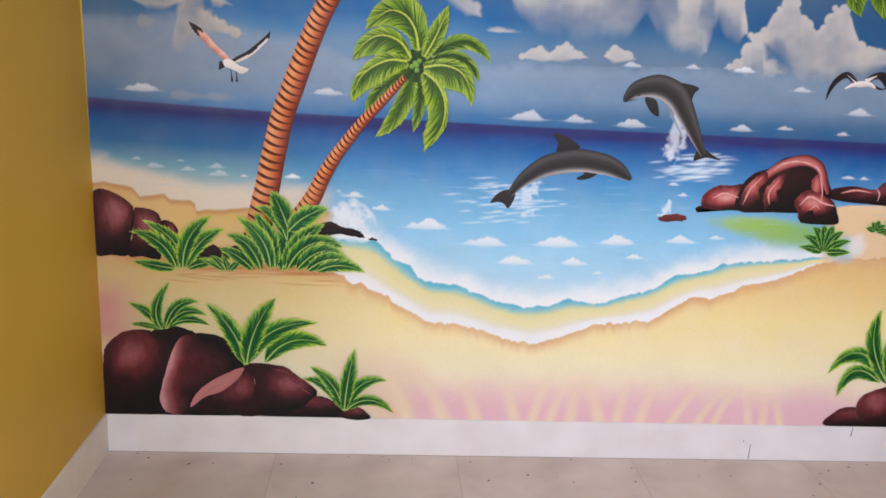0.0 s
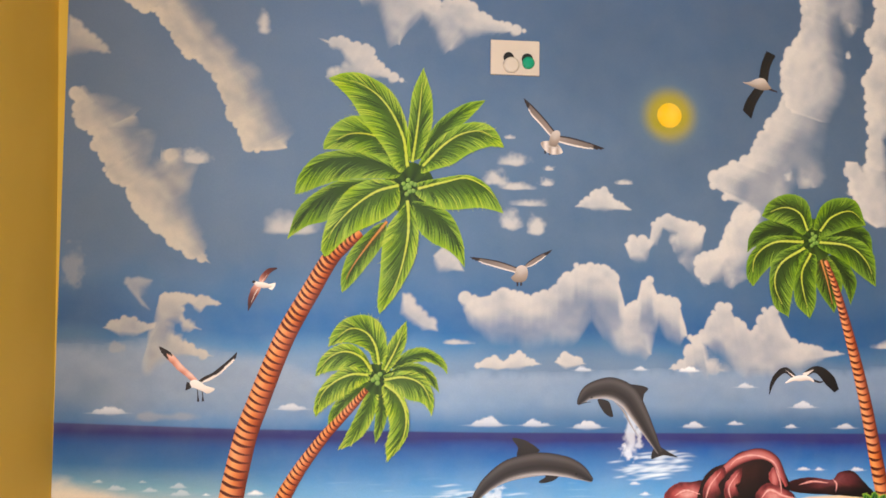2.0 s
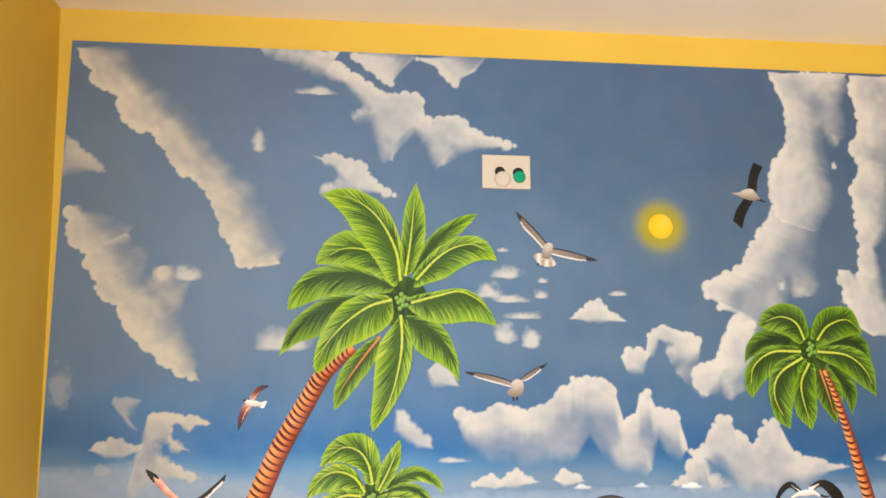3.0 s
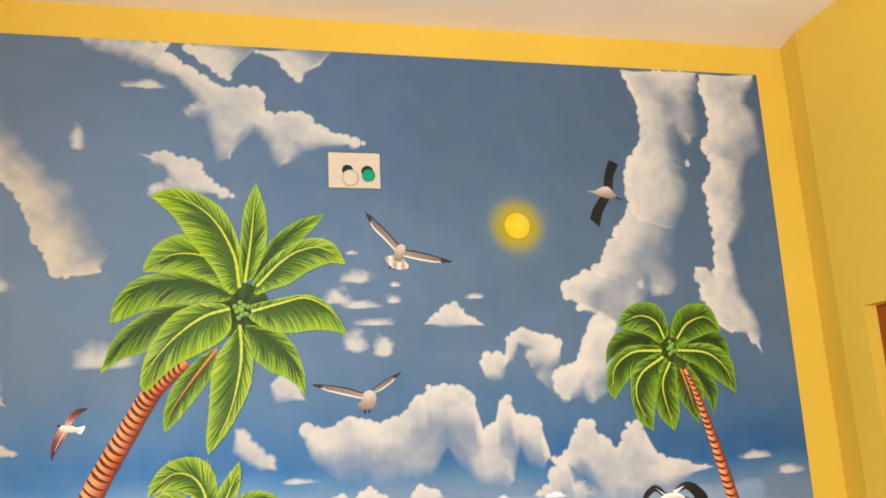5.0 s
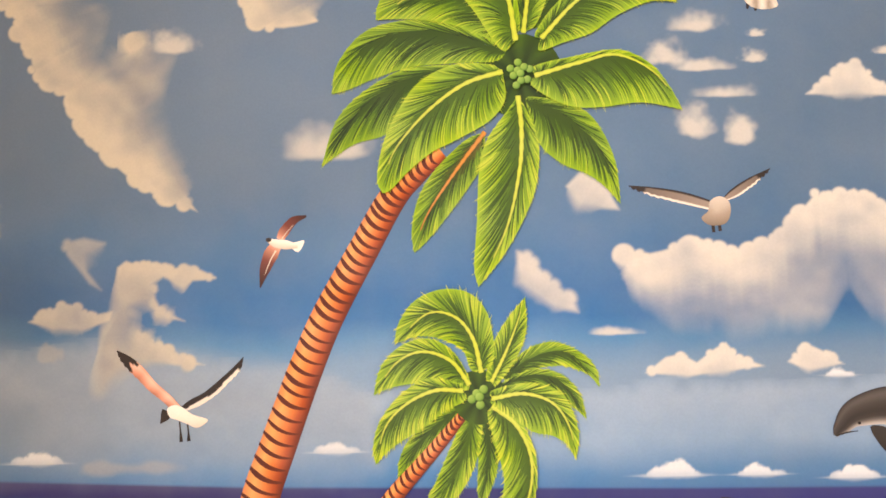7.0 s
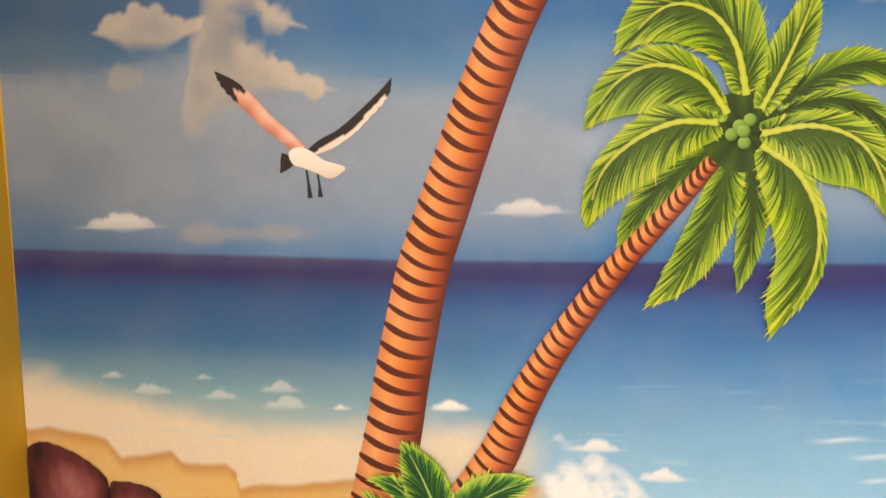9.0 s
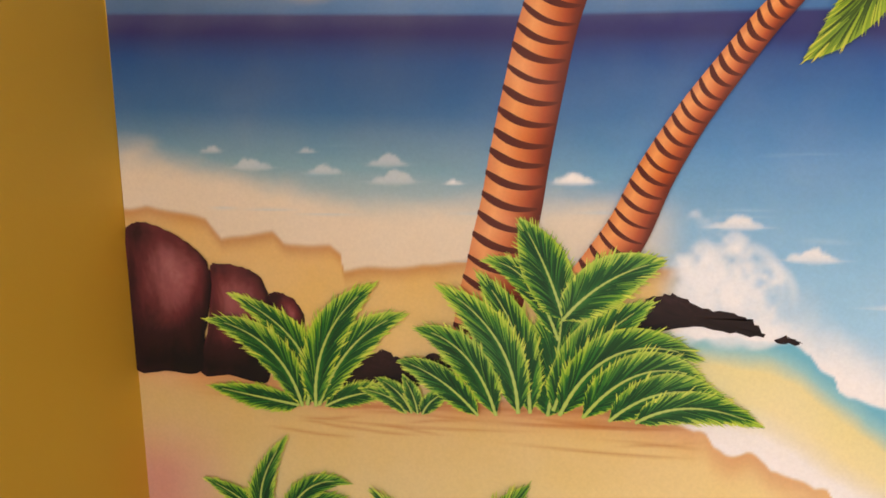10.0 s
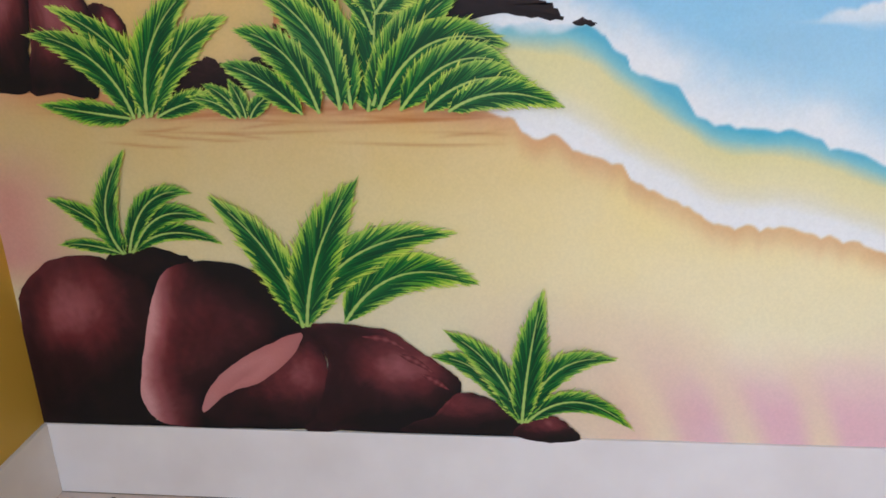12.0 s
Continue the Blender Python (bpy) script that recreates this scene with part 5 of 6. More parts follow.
def rock(thing, points, y, seed, scale=MAROON, hot=(-0.25, 0.35), spread=0.9, gain=0.75, edge=0.25, base=0.04, name="rock", jag=0.0006, label="", edge_from=0.86, shade=0.34):
    coat = Coat(y, seed)
    g = coat.rng

    def tone(x, z, r):
        s = np.exp(-(((x - hot[0]) / spread) ** 2 + ((z - hot[1]) / (spread * 0.85)) ** 2))
        brush = 0.10 * noise.noise((x * 2.2 + seed, z * 2.2, 0.0)) + 0.07 * noise.noise((x * 6.0, z * 3.0 + seed, 1.0)) + 0.05 * noise.noise((x * 14.0, z * 14.0, seed))
        return scale(base + gain * s * (1 - 0.35 * r ** 4) + edge * max(r - edge_from, 0) * 4 * (0.2 - 0.8 * math.tanh((x - hot[0] - 0.2) / 0.3)) + brush - shade * max(0.45 * x - 0.75 * z - 0.05, 0.0))
    patch(coat, points, tone, 6, rings=22, rough=jag)
    return coat.done(name, thing, label)


bank = tagged(empty("painted_rock_pile"), "dark maroon painted boulders at the mural's edge by the far beach", "painted rocks", "painted rocks on the mural")
rock(bank, [(0.198, 0.776), (0.215, 0.780), (0.237, 0.766), (0.247, 0.742), (0.235, 0.711), (0.206, 0.707), (0.195, 0.742)], -0.0032, 1600, hot=(0.2, 0.1), gain=0.58, base=0.12)
rock(bank, [(0.116, 0.809), (0.129, 0.817), (0.162, 0.813), (0.188, 0.799), (0.198, 0.765), (0.196, 0.711), (0.190, 0.656), (0.134, 0.662), (0.093, 0.665), (0.109, 0.735)], -0.0042, 1601, hot=(0.15, 0.35), gain=0.62, base=0.12)
rock(bank, [(-0.006, 0.852), (0.003, 0.868), (0.027, 0.872), (0.060, 0.859), (0.097, 0.836), (0.115, 0.812), (0.115, 0.774), (0.102, 0.711), (0.093, 0.665), (0.048, 0.664), (-0.007, 0.665), (-0.010, 0.735), (-0.009, 0.798)], -0.0052, 1602, hot=(0.15, 0.35), gain=0.66, base=0.12)
low = tagged(empty("painted_rock_pile"), "pile of rounded maroon painted boulders along the skirting", "painted rocks", "painted rocks on the mural")
rock(low, [(-0.006, 0.130), (0.188, 0.142), (0.317, 0.136), (0.461, 0.142), (0.616, 0.142), (0.748, 0.139), (0.856, 0.132), (0.856, 0.126), (0.748, 0.132), (0.616, 0.130), (0.461, 0.134), (0.317, 0.130), (0.187, 0.132), (-0.008, 0.122)], -0.0030, 1609, DARK, gain=0.1, name="ground_shade", label="near-black painted ground under the boulders")
rock(low, [(0.154, 0.416), (0.202, 0.440), (0.249, 0.430), (0.290, 0.414), (0.269, 0.375), (0.223, 0.356), (0.182, 0.390)], -0.0032, 1610, DARK, gain=0.2, jag=0.0015)
rock(low, [(0.002, 0.328), (0.013, 0.366), (0.052, 0.404), (0.096, 0.421), (0.150, 0.419), (0.183, 0.397), (0.205, 0.395), (0.220, 0.369), (0.225, 0.300), (0.212, 0.223), (0.192, 0.142), (0.100, 0.130), (-0.001, 0.128), (-0.004, 0.230)], -0.0040, 1611, hot=(-0.15, 0.50), spread=0.72, gain=0.60, base=0.10, shade=0.36)
rock(low, [(0.217, 0.346), (0.245, 0.397), (0.290, 0.413), (0.342, 0.413), (0.391, 0.397), (0.431, 0.373), (0.447, 0.329), (0.451, 0.275), (0.410, 0.177), (0.317, 0.133), (0.261, 0.129), (0.197, 0.142), (0.176, 0.181), (0.183, 0.231), (0.202, 0.299)], -0.0050, 1612, hot=(-0.6, 0.6), spread=0.8, gain=0.16, base=0.26, edge=0.38, edge_from=0.45, shade=0.62)
rock(low, [(0.444, 0.306), (0.470, 0.317), (0.520, 0.316), (0.577, 0.307), (0.609, 0.283), (0.649, 0.254), (0.678, 0.228), (0.679, 0.205), (0.658, 0.174), (0.641, 0.144), (0.582, 0.137), (0.513, 0.138), (0.434, 0.134), (0.479, 0.239), (0.464, 0.285)], -0.0060, 1613, hot=(0.4, 0.3), spread=0.7, gain=0.54, base=0.14, shade=0.36)
rock(low, [(0.269, 0.163), (0.282, 0.198), (0.336, 0.250), (0.382, 0.280), (0.444, 0.304), (0.472, 0.276), (0.479, 0.239), (0.463, 0.181), (0.435, 0.142), (0.354, 0.137), (0.299, 0.135)], -0.0070, 1614, hot=(0.75, 0.1), spread=0.7, gain=0.50, base=0.16, edge=-0.15, shade=0.12)
coat = Coat(-0.0078, 1615)
tone = shades((150, 84, 84), (190, 124, 120), (160, 96, 92))
patch(coat, [(0.274, 0.160), (0.280, 0.186), (0.297, 0.214), (0.323, 0.239), (0.355, 0.262), (0.400, 0.286), (0.444, 0.302), (0.437, 0.278), (0.410, 0.246), (0.369, 0.215), (0.332, 0.203), (0.304, 0.185)], lambda x, z, r: tone(0.3 + 0.4 * r + 0.15 * x), 4, rings=6, rough=0.0006)
coat.done("rock_face", low, "pale pink lit face of a boulder")
for k, pts in enumerate(([(0.536, 0.297), (0.573, 0.292), (0.601, 0.276)], [(0.586, 0.271), (0.617, 0.256), (0.641, 0.238)], [(0.621, 0.237), (0.645, 0.223), (0.662, 0.211)])):
    coat = Coat(-0.0064 - 0.00005 * k, 1690 + k)
    stroke(coat, pts, [0.0006, 0.006, 0.004, 0.0006], lambda u, v: MAROON(0.60 - 0.20 * abs(v) + 0.06 * math.sin(u * 30)), 24, 7)
    coat.done("highlight", low, "pale pink brushed highlight")
rock(low, [(0.637, 0.165), (0.658, 0.190), (0.682, 0.207), (0.722, 0.197), (0.759, 0.174), (0.770, 0.154), (0.748, 0.137), (0.686, 0.136), (0.590, 0.136), (0.607, 0.153)], -0.0066, 1616, hot=(0.0, 0.5), gain=0.42, base=0.12)
rock(low, [(0.757, 0.138), (0.787, 0.165), (0.819, 0.171), (0.847, 0.150), (0.857, 0.130), (0.804, 0.125)], -0.0072, 1617, hot=(0.0, 0.5), gain=0.42, base=0.14)
east = tagged(empty("painted_rock_pile"), "maroon painted boulders under a plant beside the bay's foot", "painted rocks", "painted rocks on the mural")
rock(east, [(2.421, 0.134), (2.448, 0.182), (2.487, 0.202), (2.540, 0.197), (2.585, 0.164), (2.610, 0.127)], -0.0032, 1620, hot=(-0.2, 0.4), gain=0.4, base=0.14)
rock(east, [(2.523, 0.197), (2.535, 0.239), (2.574, 0.264), (2.645, 0.284), (2.690, 0.258), (2.712, 0.194), (2.711, 0.125), (2.610, 0.132), (2.555, 0.150)], -0.0042, 1621, hot=(-0.4, 0.3), gain=0.6, base=0.10)
rock(east, [(2.676, 0.194), (2.674, 0.268), (2.712, 0.331), (2.794, 0.350), (2.856, 0.276), (2.882, 0.121), (2.779, 0.124), (2.710, 0.134)], -0.0052, 1622, hot=(-0.3, 0.2), gain=0.6, base=0.14)
arch = tagged(empty("painted_rock_pile"), "red painted sea rocks with a dark cave arch on the spit", "painted rocks", "painted rocks on the mural")
rock(arch, [(1.884, 0.864), (1.895, 0.872), (1.937, 0.875), (2.149, 0.872), (2.286, 0.875), (2.290, 0.886), (2.033, 0.891), (1.908, 0.888), (1.876, 0.877)], -0.0029, 1629, DARK, gain=0.1, name="rock_foot", label="black painted foot of the sea rocks")
rock(arch, [(2.310, 0.950), (2.383, 0.967), (2.462, 0.959), (2.486, 0.981), (2.532, 0.987), (2.572, 0.953), (2.607, 0.901), (2.463, 0.910), (2.334, 0.920)], -0.0031, 1630, MAROON, hot=(0.1, 0.3), gain=0.55)
rock(arch, [(1.895, 0.885), (1.898, 0.922), (1.936, 0.951), (1.984, 0.955), (2.032, 0.958), (2.048, 0.917), (2.033, 0.878), (1.937, 0.875)], -0.0040, 1631, RED, hot=(0.05, -0.05), spread=0.75, gain=0.8, base=0.1)
rock(arch, [(2.010, 0.877), (2.017, 0.951), (2.051, 0.995), (2.099, 1.014), (2.147, 1.048), (2.215, 1.057), (2.274, 1.033), (2.300, 0.982), (2.318, 0.931), (2.286, 0.882), (2.130, 0.872)], -0.0050, 1632, DARK, gain=0.5, base=0.2, label="dark hollow body of the arch")
coat = Coat(-0.0058, 1660)
stroke(coat, [(2.074, 0.958), (2.101, 0.995), (2.151, 1.029), (2.215, 1.044), (2.264, 1.025), (2.288, 0.980), (2.305, 0.939)], [0.006, 0.014, 0.017, 0.018, 0.015, 0.012, 0.005], lambda u, v: RED(0.52 + 0.20 * np.sin(v * 2.0 + u * 4) - 0.25 * abs(v) ** 3), 30, 9)
coat.done("rock_rib", arch, "pink-red lit rib of the sea rock")
for k, pts in enumerate(([(2.021, 0.895), (2.028, 0.945), (2.059, 0.984), (2.093, 1.003), (2.097, 0.977), (2.075, 0.945), (2.087, 0.902), (2.052, 0.887)], [(2.103, 0.883), (2.094, 0.932), (2.117, 0.977), (2.155, 0.999), (2.148, 0.958), (2.133, 0.939), (2.157, 0.894), (2.125, 0.909)], [(2.266, 0.898), (2.254, 0.939), (2.245, 0.976), (2.261, 0.999), (2.281, 0.958), (2.285, 0.912)])):
    rock(arch, pts, -0.0064 - 0.0004 * k, 1661 + k, RED, hot=(-0.2, 0.3), spread=0.9, gain=0.55, base=0.16, name="rock_rib", label="pink-red lit rib of the sea rock", jag=0.0012)
rock(arch, [(2.197, 0.913), (2.236, 0.950), (2.285, 0.935), (2.325, 0.916), (2.345, 0.878), (2.351, 0.843), (2.286, 0.839), (2.227, 0.845), (2.211, 0.879)], -0.0086, 1637, RED, hot=(-0.2, 0.3), spread=0.7, gain=0.75)
for k, pts in enumerate(([(2.224, 0.845), (2.237, 0.875), (2.262, 0.883), (2.271, 0.843)], [(2.290, 0.841), (2.298, 0.871), (2.329, 0.875), (2.349, 0.843)])):
    rock(arch, pts, -0.0094, 1638 + k, DARK, gain=0.35, name="hollow")
for k, (pts, w) in enumerate((([(2.109, 1.003), (2.139, 1.029), (2.196, 1.040), (2.258, 1.019), (2.283, 0.967)], 0.0050), ([(1.925, 0.912), (1.963, 0.929), (2.011, 0.917)], 0.0055), ([(2.027, 0.895), (2.044, 0.943), (2.080, 0.988)], 0.0038), ([(2.114, 0.898), (2.108, 0.938), (2.140, 0.984)], 0.0034),
                              ([(2.213, 0.898), (2.244, 0.928), (2.293, 0.909), (2.333, 0.901)], 0.0060), ([(2.247, 0.883), (2.270, 0.901), (2.282, 0.888)], 0.0030), ([(2.460, 0.963), (2.474, 0.946), (2.471, 0.921)], 0.0035), ([(2.344, 0.944), (2.393, 0.955), (2.447, 0.949)], 0.0040), ([(2.265, 0.999), (2.281, 0.954), (2.285, 0.912)], 0.0030))):
    coat = Coat(-0.0098 - 0.0001 * k, 1670 + k)
    stroke(coat, pts, [0.1 * w, w, 0.8 * w, 0.2 * w], lambda u, v: mixed(lin((238, 184, 172)), lin((196, 106, 100)), min(abs(v) ** 0.8 + 0.15 * math.sin(u * 40), 1.0)), 30, 7)
    coat.done("highlight", arch, "pale pink brushed highlight")
for label, points, seed, y in (("small dark painted rock among the beach bushes", [(0.295, 0.655), (0.318, 0.696), (0.343, 0.702), (0.355, 0.707), (0.374, 0.696), (0.389, 0.699), (0.405, 0.673), (0.386, 0.650), (0.339, 0.651)], 1640, -0.0032),
                               ("small dark painted rock behind the beach bush", [(0.377, 0.694), (0.405, 0.700), (0.424, 0.706), (0.443, 0.696), (0.439, 0.673), (0.395, 0.665)], 1641, -0.0036),
                               ("dark brown painted rock in the surf", [(0.668, 0.749), (0.679, 0.778), (0.699, 0.790), (0.723, 0.792), (0.750, 0.777), (0.790, 0.771), (0.813, 0.759), (0.824, 0.744), (0.791, 0.747), (0.744, 0.753), (0.696, 0.748)], 1642, -0.0032),
                               ("tiny dark painted rock in the surf", [(0.835, 0.739), (0.846, 0.745), (0.856, 0.743), (0.866, 0.739), (0.850, 0.735)], 1643, -0.0032),
                               ("small red-brown painted rock in the shallows", [(1.757, 0.839), (1.785, 0.854), (1.842, 0.852), (1.844, 0.835), (1.789, 0.830)], 1644, -0.0032)):
    coat = Coat(y, seed)
    tone = DARK if seed != 1644 else shades((60, 26, 26), (116, 50, 48), (90, 38, 38))
    patch(coat, points, lambda x, z, r, tone=tone, g=coat.rng: tone(0.4 + 0.3 * z + g.normal(0, 0.08)), 5, rings=7, rough=0.0014)
    tagged(coat.done("painted_rock"), label, "painted rock", "single painted rocks")


# ---- bushes ----
def bush(label, blades, y, seed, tone=0.0, pairs=120):
    """blades: foot, middle and tip of each leaf, and its half widths."""
    thing = tagged(empty("painted_bush"), label, "painted plant", "painted plants on the mural")
    for k, (base, mid, tip, left, right) in enumerate(blades):
        coat = Coat(y, seed + k)
        b, m, t = (np.array(q, float) for q in (base, mid, tip))
        us = np.linspace(0, 1, 9)
        ctrl = 2 * m - 0.5 * (b + t)
        line = np.array([(1 - u) ** 2 * b + 2 * u * (1 - u) * ctrl + u * u * t for u in us])
        d, nrm = sides(line)
        wide = np.interp(us, [0, 0.12, 0.30, 0.48, 0.66, 0.84, 1.0], [0.30, 0.78, 1.12, 1.22, 1.05, 0.62, 0.0])
        margins = [[line[i] + s * nrm[i] * w * wide[i] for i in range(1, 9)] for s, w in ((1, 1.18 * left), (-1, 1.18 * right))]
        leaf(coat, list(line), margins, tone + 0.05 + coat.rng.uniform(-0.04, 0.04), BUSH, (176, 206, 104), pairs, 0.28, (0.46, 0.22, 0.24, 0.50, 0.92), 0.0011, 0.0032, 0.86, 0.36, None, (0.40, 0.22, 0.38), 0.56)
        y = coat.y - 0.0001
        coat.done("leaf", thing)
    return thing


bush("green painted fern between the far boulders and the palm foot",
     [((0.235, 0.626), (0.177, 0.635), (0.104, 0.647), 0.012, 0.012), ((0.272, 0.627), (0.322, 0.647), (0.372, 0.651), 0.012, 0.010), ((0.247, 0.627), (0.235, 0.711), (0.142, 0.779), 0.017, 0.017),
      ((0.264, 0.628), (0.316, 0.715), (0.389, 0.759), 0.017, 0.016), ((0.241, 0.626), (0.194, 0.707), (0.106, 0.743), 0.017, 0.017), ((0.260, 0.627), (0.281, 0.726), (0.349, 0.799), 0.019, 0.017)], -0.0062, 1700)
bush("small tuft of painted grass beside the beach bush",
     [((0.384, 0.624), (0.362, 0.645), (0.319, 0.655), 0.008, 0.008), ((0.392, 0.625), (0.374, 0.653), (0.344, 0.672), 0.008, 0.008), ((0.400, 0.625), (0.394, 0.650), (0.380, 0.679), 0.008, 0.008), ((0.406, 0.625), (0.421, 0.646), (0.449, 0.662), 0.008, 0.008)], -0.0094, 1710)
bush("large green painted fern bush at the palm trunks' foot",
     [((0.568, 0.632), (0.580, 0.711), (0.589, 0.810), 0.030, 0.030), ((0.581, 0.732), (0.540, 0.808), (0.485, 0.831), 0.012, 0.012), ((0.575, 0.640), (0.623, 0.725), (0.697, 0.786), 0.022, 0.022),
      ((0.588, 0.757), (0.564, 0.825), (0.532, 0.886), 0.022, 0.022), ((0.586, 0.758), (0.641, 0.809), (0.710, 0.836), 0.022, 0.022), ((0.583, 0.635), (0.655, 0.719), (0.757, 0.714), 0.022, 0.022),
      ((0.612, 0.634), (0.683, 0.695), (0.760, 0.689), 0.020, 0.018), ((0.644, 0.632), (0.715, 0.673), (0.788, 0.661), 0.018, 0.016), ((0.676, 0.632), (0.746, 0.655), (0.827, 0.635), 0.016, 0.014),
      ((0.547, 0.637), (0.528, 0.740), (0.480, 0.818), 0.019, 0.017), ((0.532, 0.636), (0.504, 0.733), (0.428, 0.800), 0.019, 0.018), ((0.504, 0.632), (0.463, 0.711), (0.397, 0.743), 0.017, 0.016), ((0.481, 0.631), (0.430, 0.677), (0.375, 0.700), 0.014, 0.014)], -0.0098, 1720)
bush("green painted plant on top of the boulder pile",
     [((0.201, 0.427), (0.264, 0.458), (0.339, 0.442), 0.012, 0.008), ((0.188, 0.426), (0.136, 0.439), (0.091, 0.439), 0.007, 0.007), ((0.192, 0.426), (0.154, 0.475), (0.086, 0.512), 0.012, 0.012), ((0.205, 0.429), (0.258, 0.485), (0.330, 0.476), 0.012, 0.010),
      ((0.199, 0.428), (0.239, 0.504), (0.305, 0.520), 0.012, 0.011), ((0.190, 0.426), (0.174, 0.497), (0.216, 0.581), 0.013, 0.013)], -0.0050, 1740, -0.06)
bush("broad green painted fern behind the boulders",
     [((0.512, 0.319), (0.599, 0.396), (0.713, 0.382), 0.025, 0.021), ((0.457, 0.313), (0.532, 0.424), (0.680, 0.460), 0.022, 0.022), ((0.449, 0.311), (0.410, 0.424), (0.328, 0.516), 0.022, 0.020), ((0.455, 0.313), (0.484, 0.435), (0.546, 0.539), 0.026, 0.024)], -0.0068, 1750)
bush("small green painted fern at the end of the boulder pile",
     [((0.767, 0.159), (0.710, 0.242), (0.638, 0.267), 0.012, 0.014), ((0.778, 0.160), (0.852, 0.197), (0.933, 0.154), 0.013, 0.012), ((0.770, 0.159), (0.729, 0.250), (0.658, 0.310), 0.015, 0.015),
      ((0.775, 0.160), (0.823, 0.249), (0.907, 0.269), 0.015, 0.014), ((0.771, 0.160), (0.782, 0.266), (0.801, 0.375), 0.017, 0.017)], -0.0082, 1760, -0.03)
bush("green painted plant above boulders near the mural's edge",
     [((2.591, 0.295), (2.494, 0.336), (2.444, 0.241), 0.022, 0.014), ((2.587, 0.333), (2.487, 0.402), (2.400, 0.325), 0.024, 0.014), ((2.655, 0.290), (2.701, 0.424), (2.797, 0.526), 0.022, 0.018), ((2.624, 0.286), (2.546, 0.426), (2.552, 0.557), 0.020, 0.018),
      ((2.634, 0.286), (2.610, 0.426), (2.677, 0.560), 0.018, 0.020)], -0.0062, 1770, -0.03)
tufts = lambda x, z, tips, w: [((x + 0.35 * (tx - x) * 0.2, z), (x + 0.42 * (tx - x), z + 0.68 * (tz - z)), (tx, tz), w, w) for tx, tz in tips]
bush("small painted grass tuft at the green shallows", tufts(2.321, 0.747, [(2.232, 0.763), (2.240, 0.800), (2.267, 0.830), (2.302, 0.837), (2.341, 0.837), (2.377, 0.818), (2.405, 0.788), (2.409, 0.750)], 0.011), -0.0086, 1780, -0.05, 26)
bush("painted grass clump at the foot of the edge palm", tufts(2.604, 0.809, [(2.500, 0.817), (2.507, 0.858), (2.527, 0.892), (2.562, 0.915), (2.606, 0.922), (2.647, 0.911), (2.683, 0.886), (2.704, 0.848), (2.708, 0.815)], 0.013), -0.0086, 1800, -0.05, 28)
bush("tiny painted grass tuft on the spit", tufts(2.484, 0.821, [(2.448, 0.832), (2.464, 0.851), (2.491, 0.859), (2.515, 0.843), (2.527, 0.828)], 0.007), -0.0086, 1820, -0.05, 16)

# ---- the painted sun ----
coat = Coat(-0.0032, 1900)
sun_tone = shades((226, 182, 10), (232, 188, 6), (222, 168, 2))
patch(coat, [(sx + 0.042 * np.cos(t), sz + 0.042 * np.sin(t)) for t in np.arange(24) * math.tau / 24], lambda x, z, r: sun_tone(0.4 + 0.4 * r), 3, rings=5)
tagged(coat.done("painted_sun"), "round yellow painted sun with a soft glow", "painted sun")

# ---- leaping sea figures and birds, as plain shapes ----
SLATE = shades((20, 18, 19), (62, 57, 57), (112, 105, 103), (198, 190, 186))


def leaper(label, spine, widths, fins, y, seed, eye, mouth, gleam):
    coat = Coat(y, seed)
    for pts in fins:
        patch(coat, pts, lambda x, z, r: SLATE(0.10 + 0.12 * (z + 1) * 0.5), 4, rings=4)
    stroke(coat, spine, widths, lambda u, v: SLATE(np.interp(v, [-1, -0.8, -0.55, -0.2, 0.25, 0.6, 0.85, 1.0], [0.95, 0.80, 0.28, 0.14, 0.34, 0.46, 0.40, 0.14]) * (0.75 + 0.25 * np.sin(u * 3.1))), 60, 17)
    stroke(coat, gleam, [0.0005, 0.0028, 0.0022, 0.0004], lambda u, v: SLATE(0.95 - 0.35 * abs(v)), 24, 5)
    stroke(coat, mouth, [0.0012, 0.0014, 0.0006], lambda u, v: SLATE(0.05), 10, 3)
    patch(coat, [(eye[0] + 0.0032 * np.cos(t), eye[1] + 0.0028 * np.sin(t)) for t in np.arange(8) * 0.785], lambda x, z, r: SLATE(0.0), 2, rings=2)
    return tagged(coat.done("painted_dolphin"), label, "painted dolphin", "painted dolphins on the mural")


leaper("grey painted dolphin shape leaping low over the bay", [(1.274, 0.899), (1.295, 0.928), (1.328, 0.960), (1.390, 0.997), (1.482, 1.015), (1.566, 1.006), (1.613, 0.989), (1.644, 0.970), (1.657, 0.961)], [0.010, 0.016, 0.024, 0.033, 0.036, 0.033, 0.026, 0.013, 0.006],
       [[(1.396, 1.095), (1.426, 1.093), (1.454, 1.081), (1.486, 1.055), (1.445, 1.044), (1.412, 1.040), (1.415, 1.066)], [(1.214, 0.870), (1.230, 0.896), (1.255, 0.912), (1.281, 0.913), (1.292, 0.899), (1.285, 0.875), (1.271, 0.855), (1.256, 0.870), (1.234, 0.874)], [(1.486, 0.989), (1.529, 0.996), (1.554, 0.985), (1.530, 0.962), (1.493, 0.954), (1.483, 0.960), (1.505, 0.975)]], -0.0036, 1910, (1.604, 0.982), [(1.655, 0.961), (1.632, 0.965), (1.610, 0.969)], [(1.339, 0.942), (1.391, 0.964), (1.455, 0.976), (1.511, 0.980)])
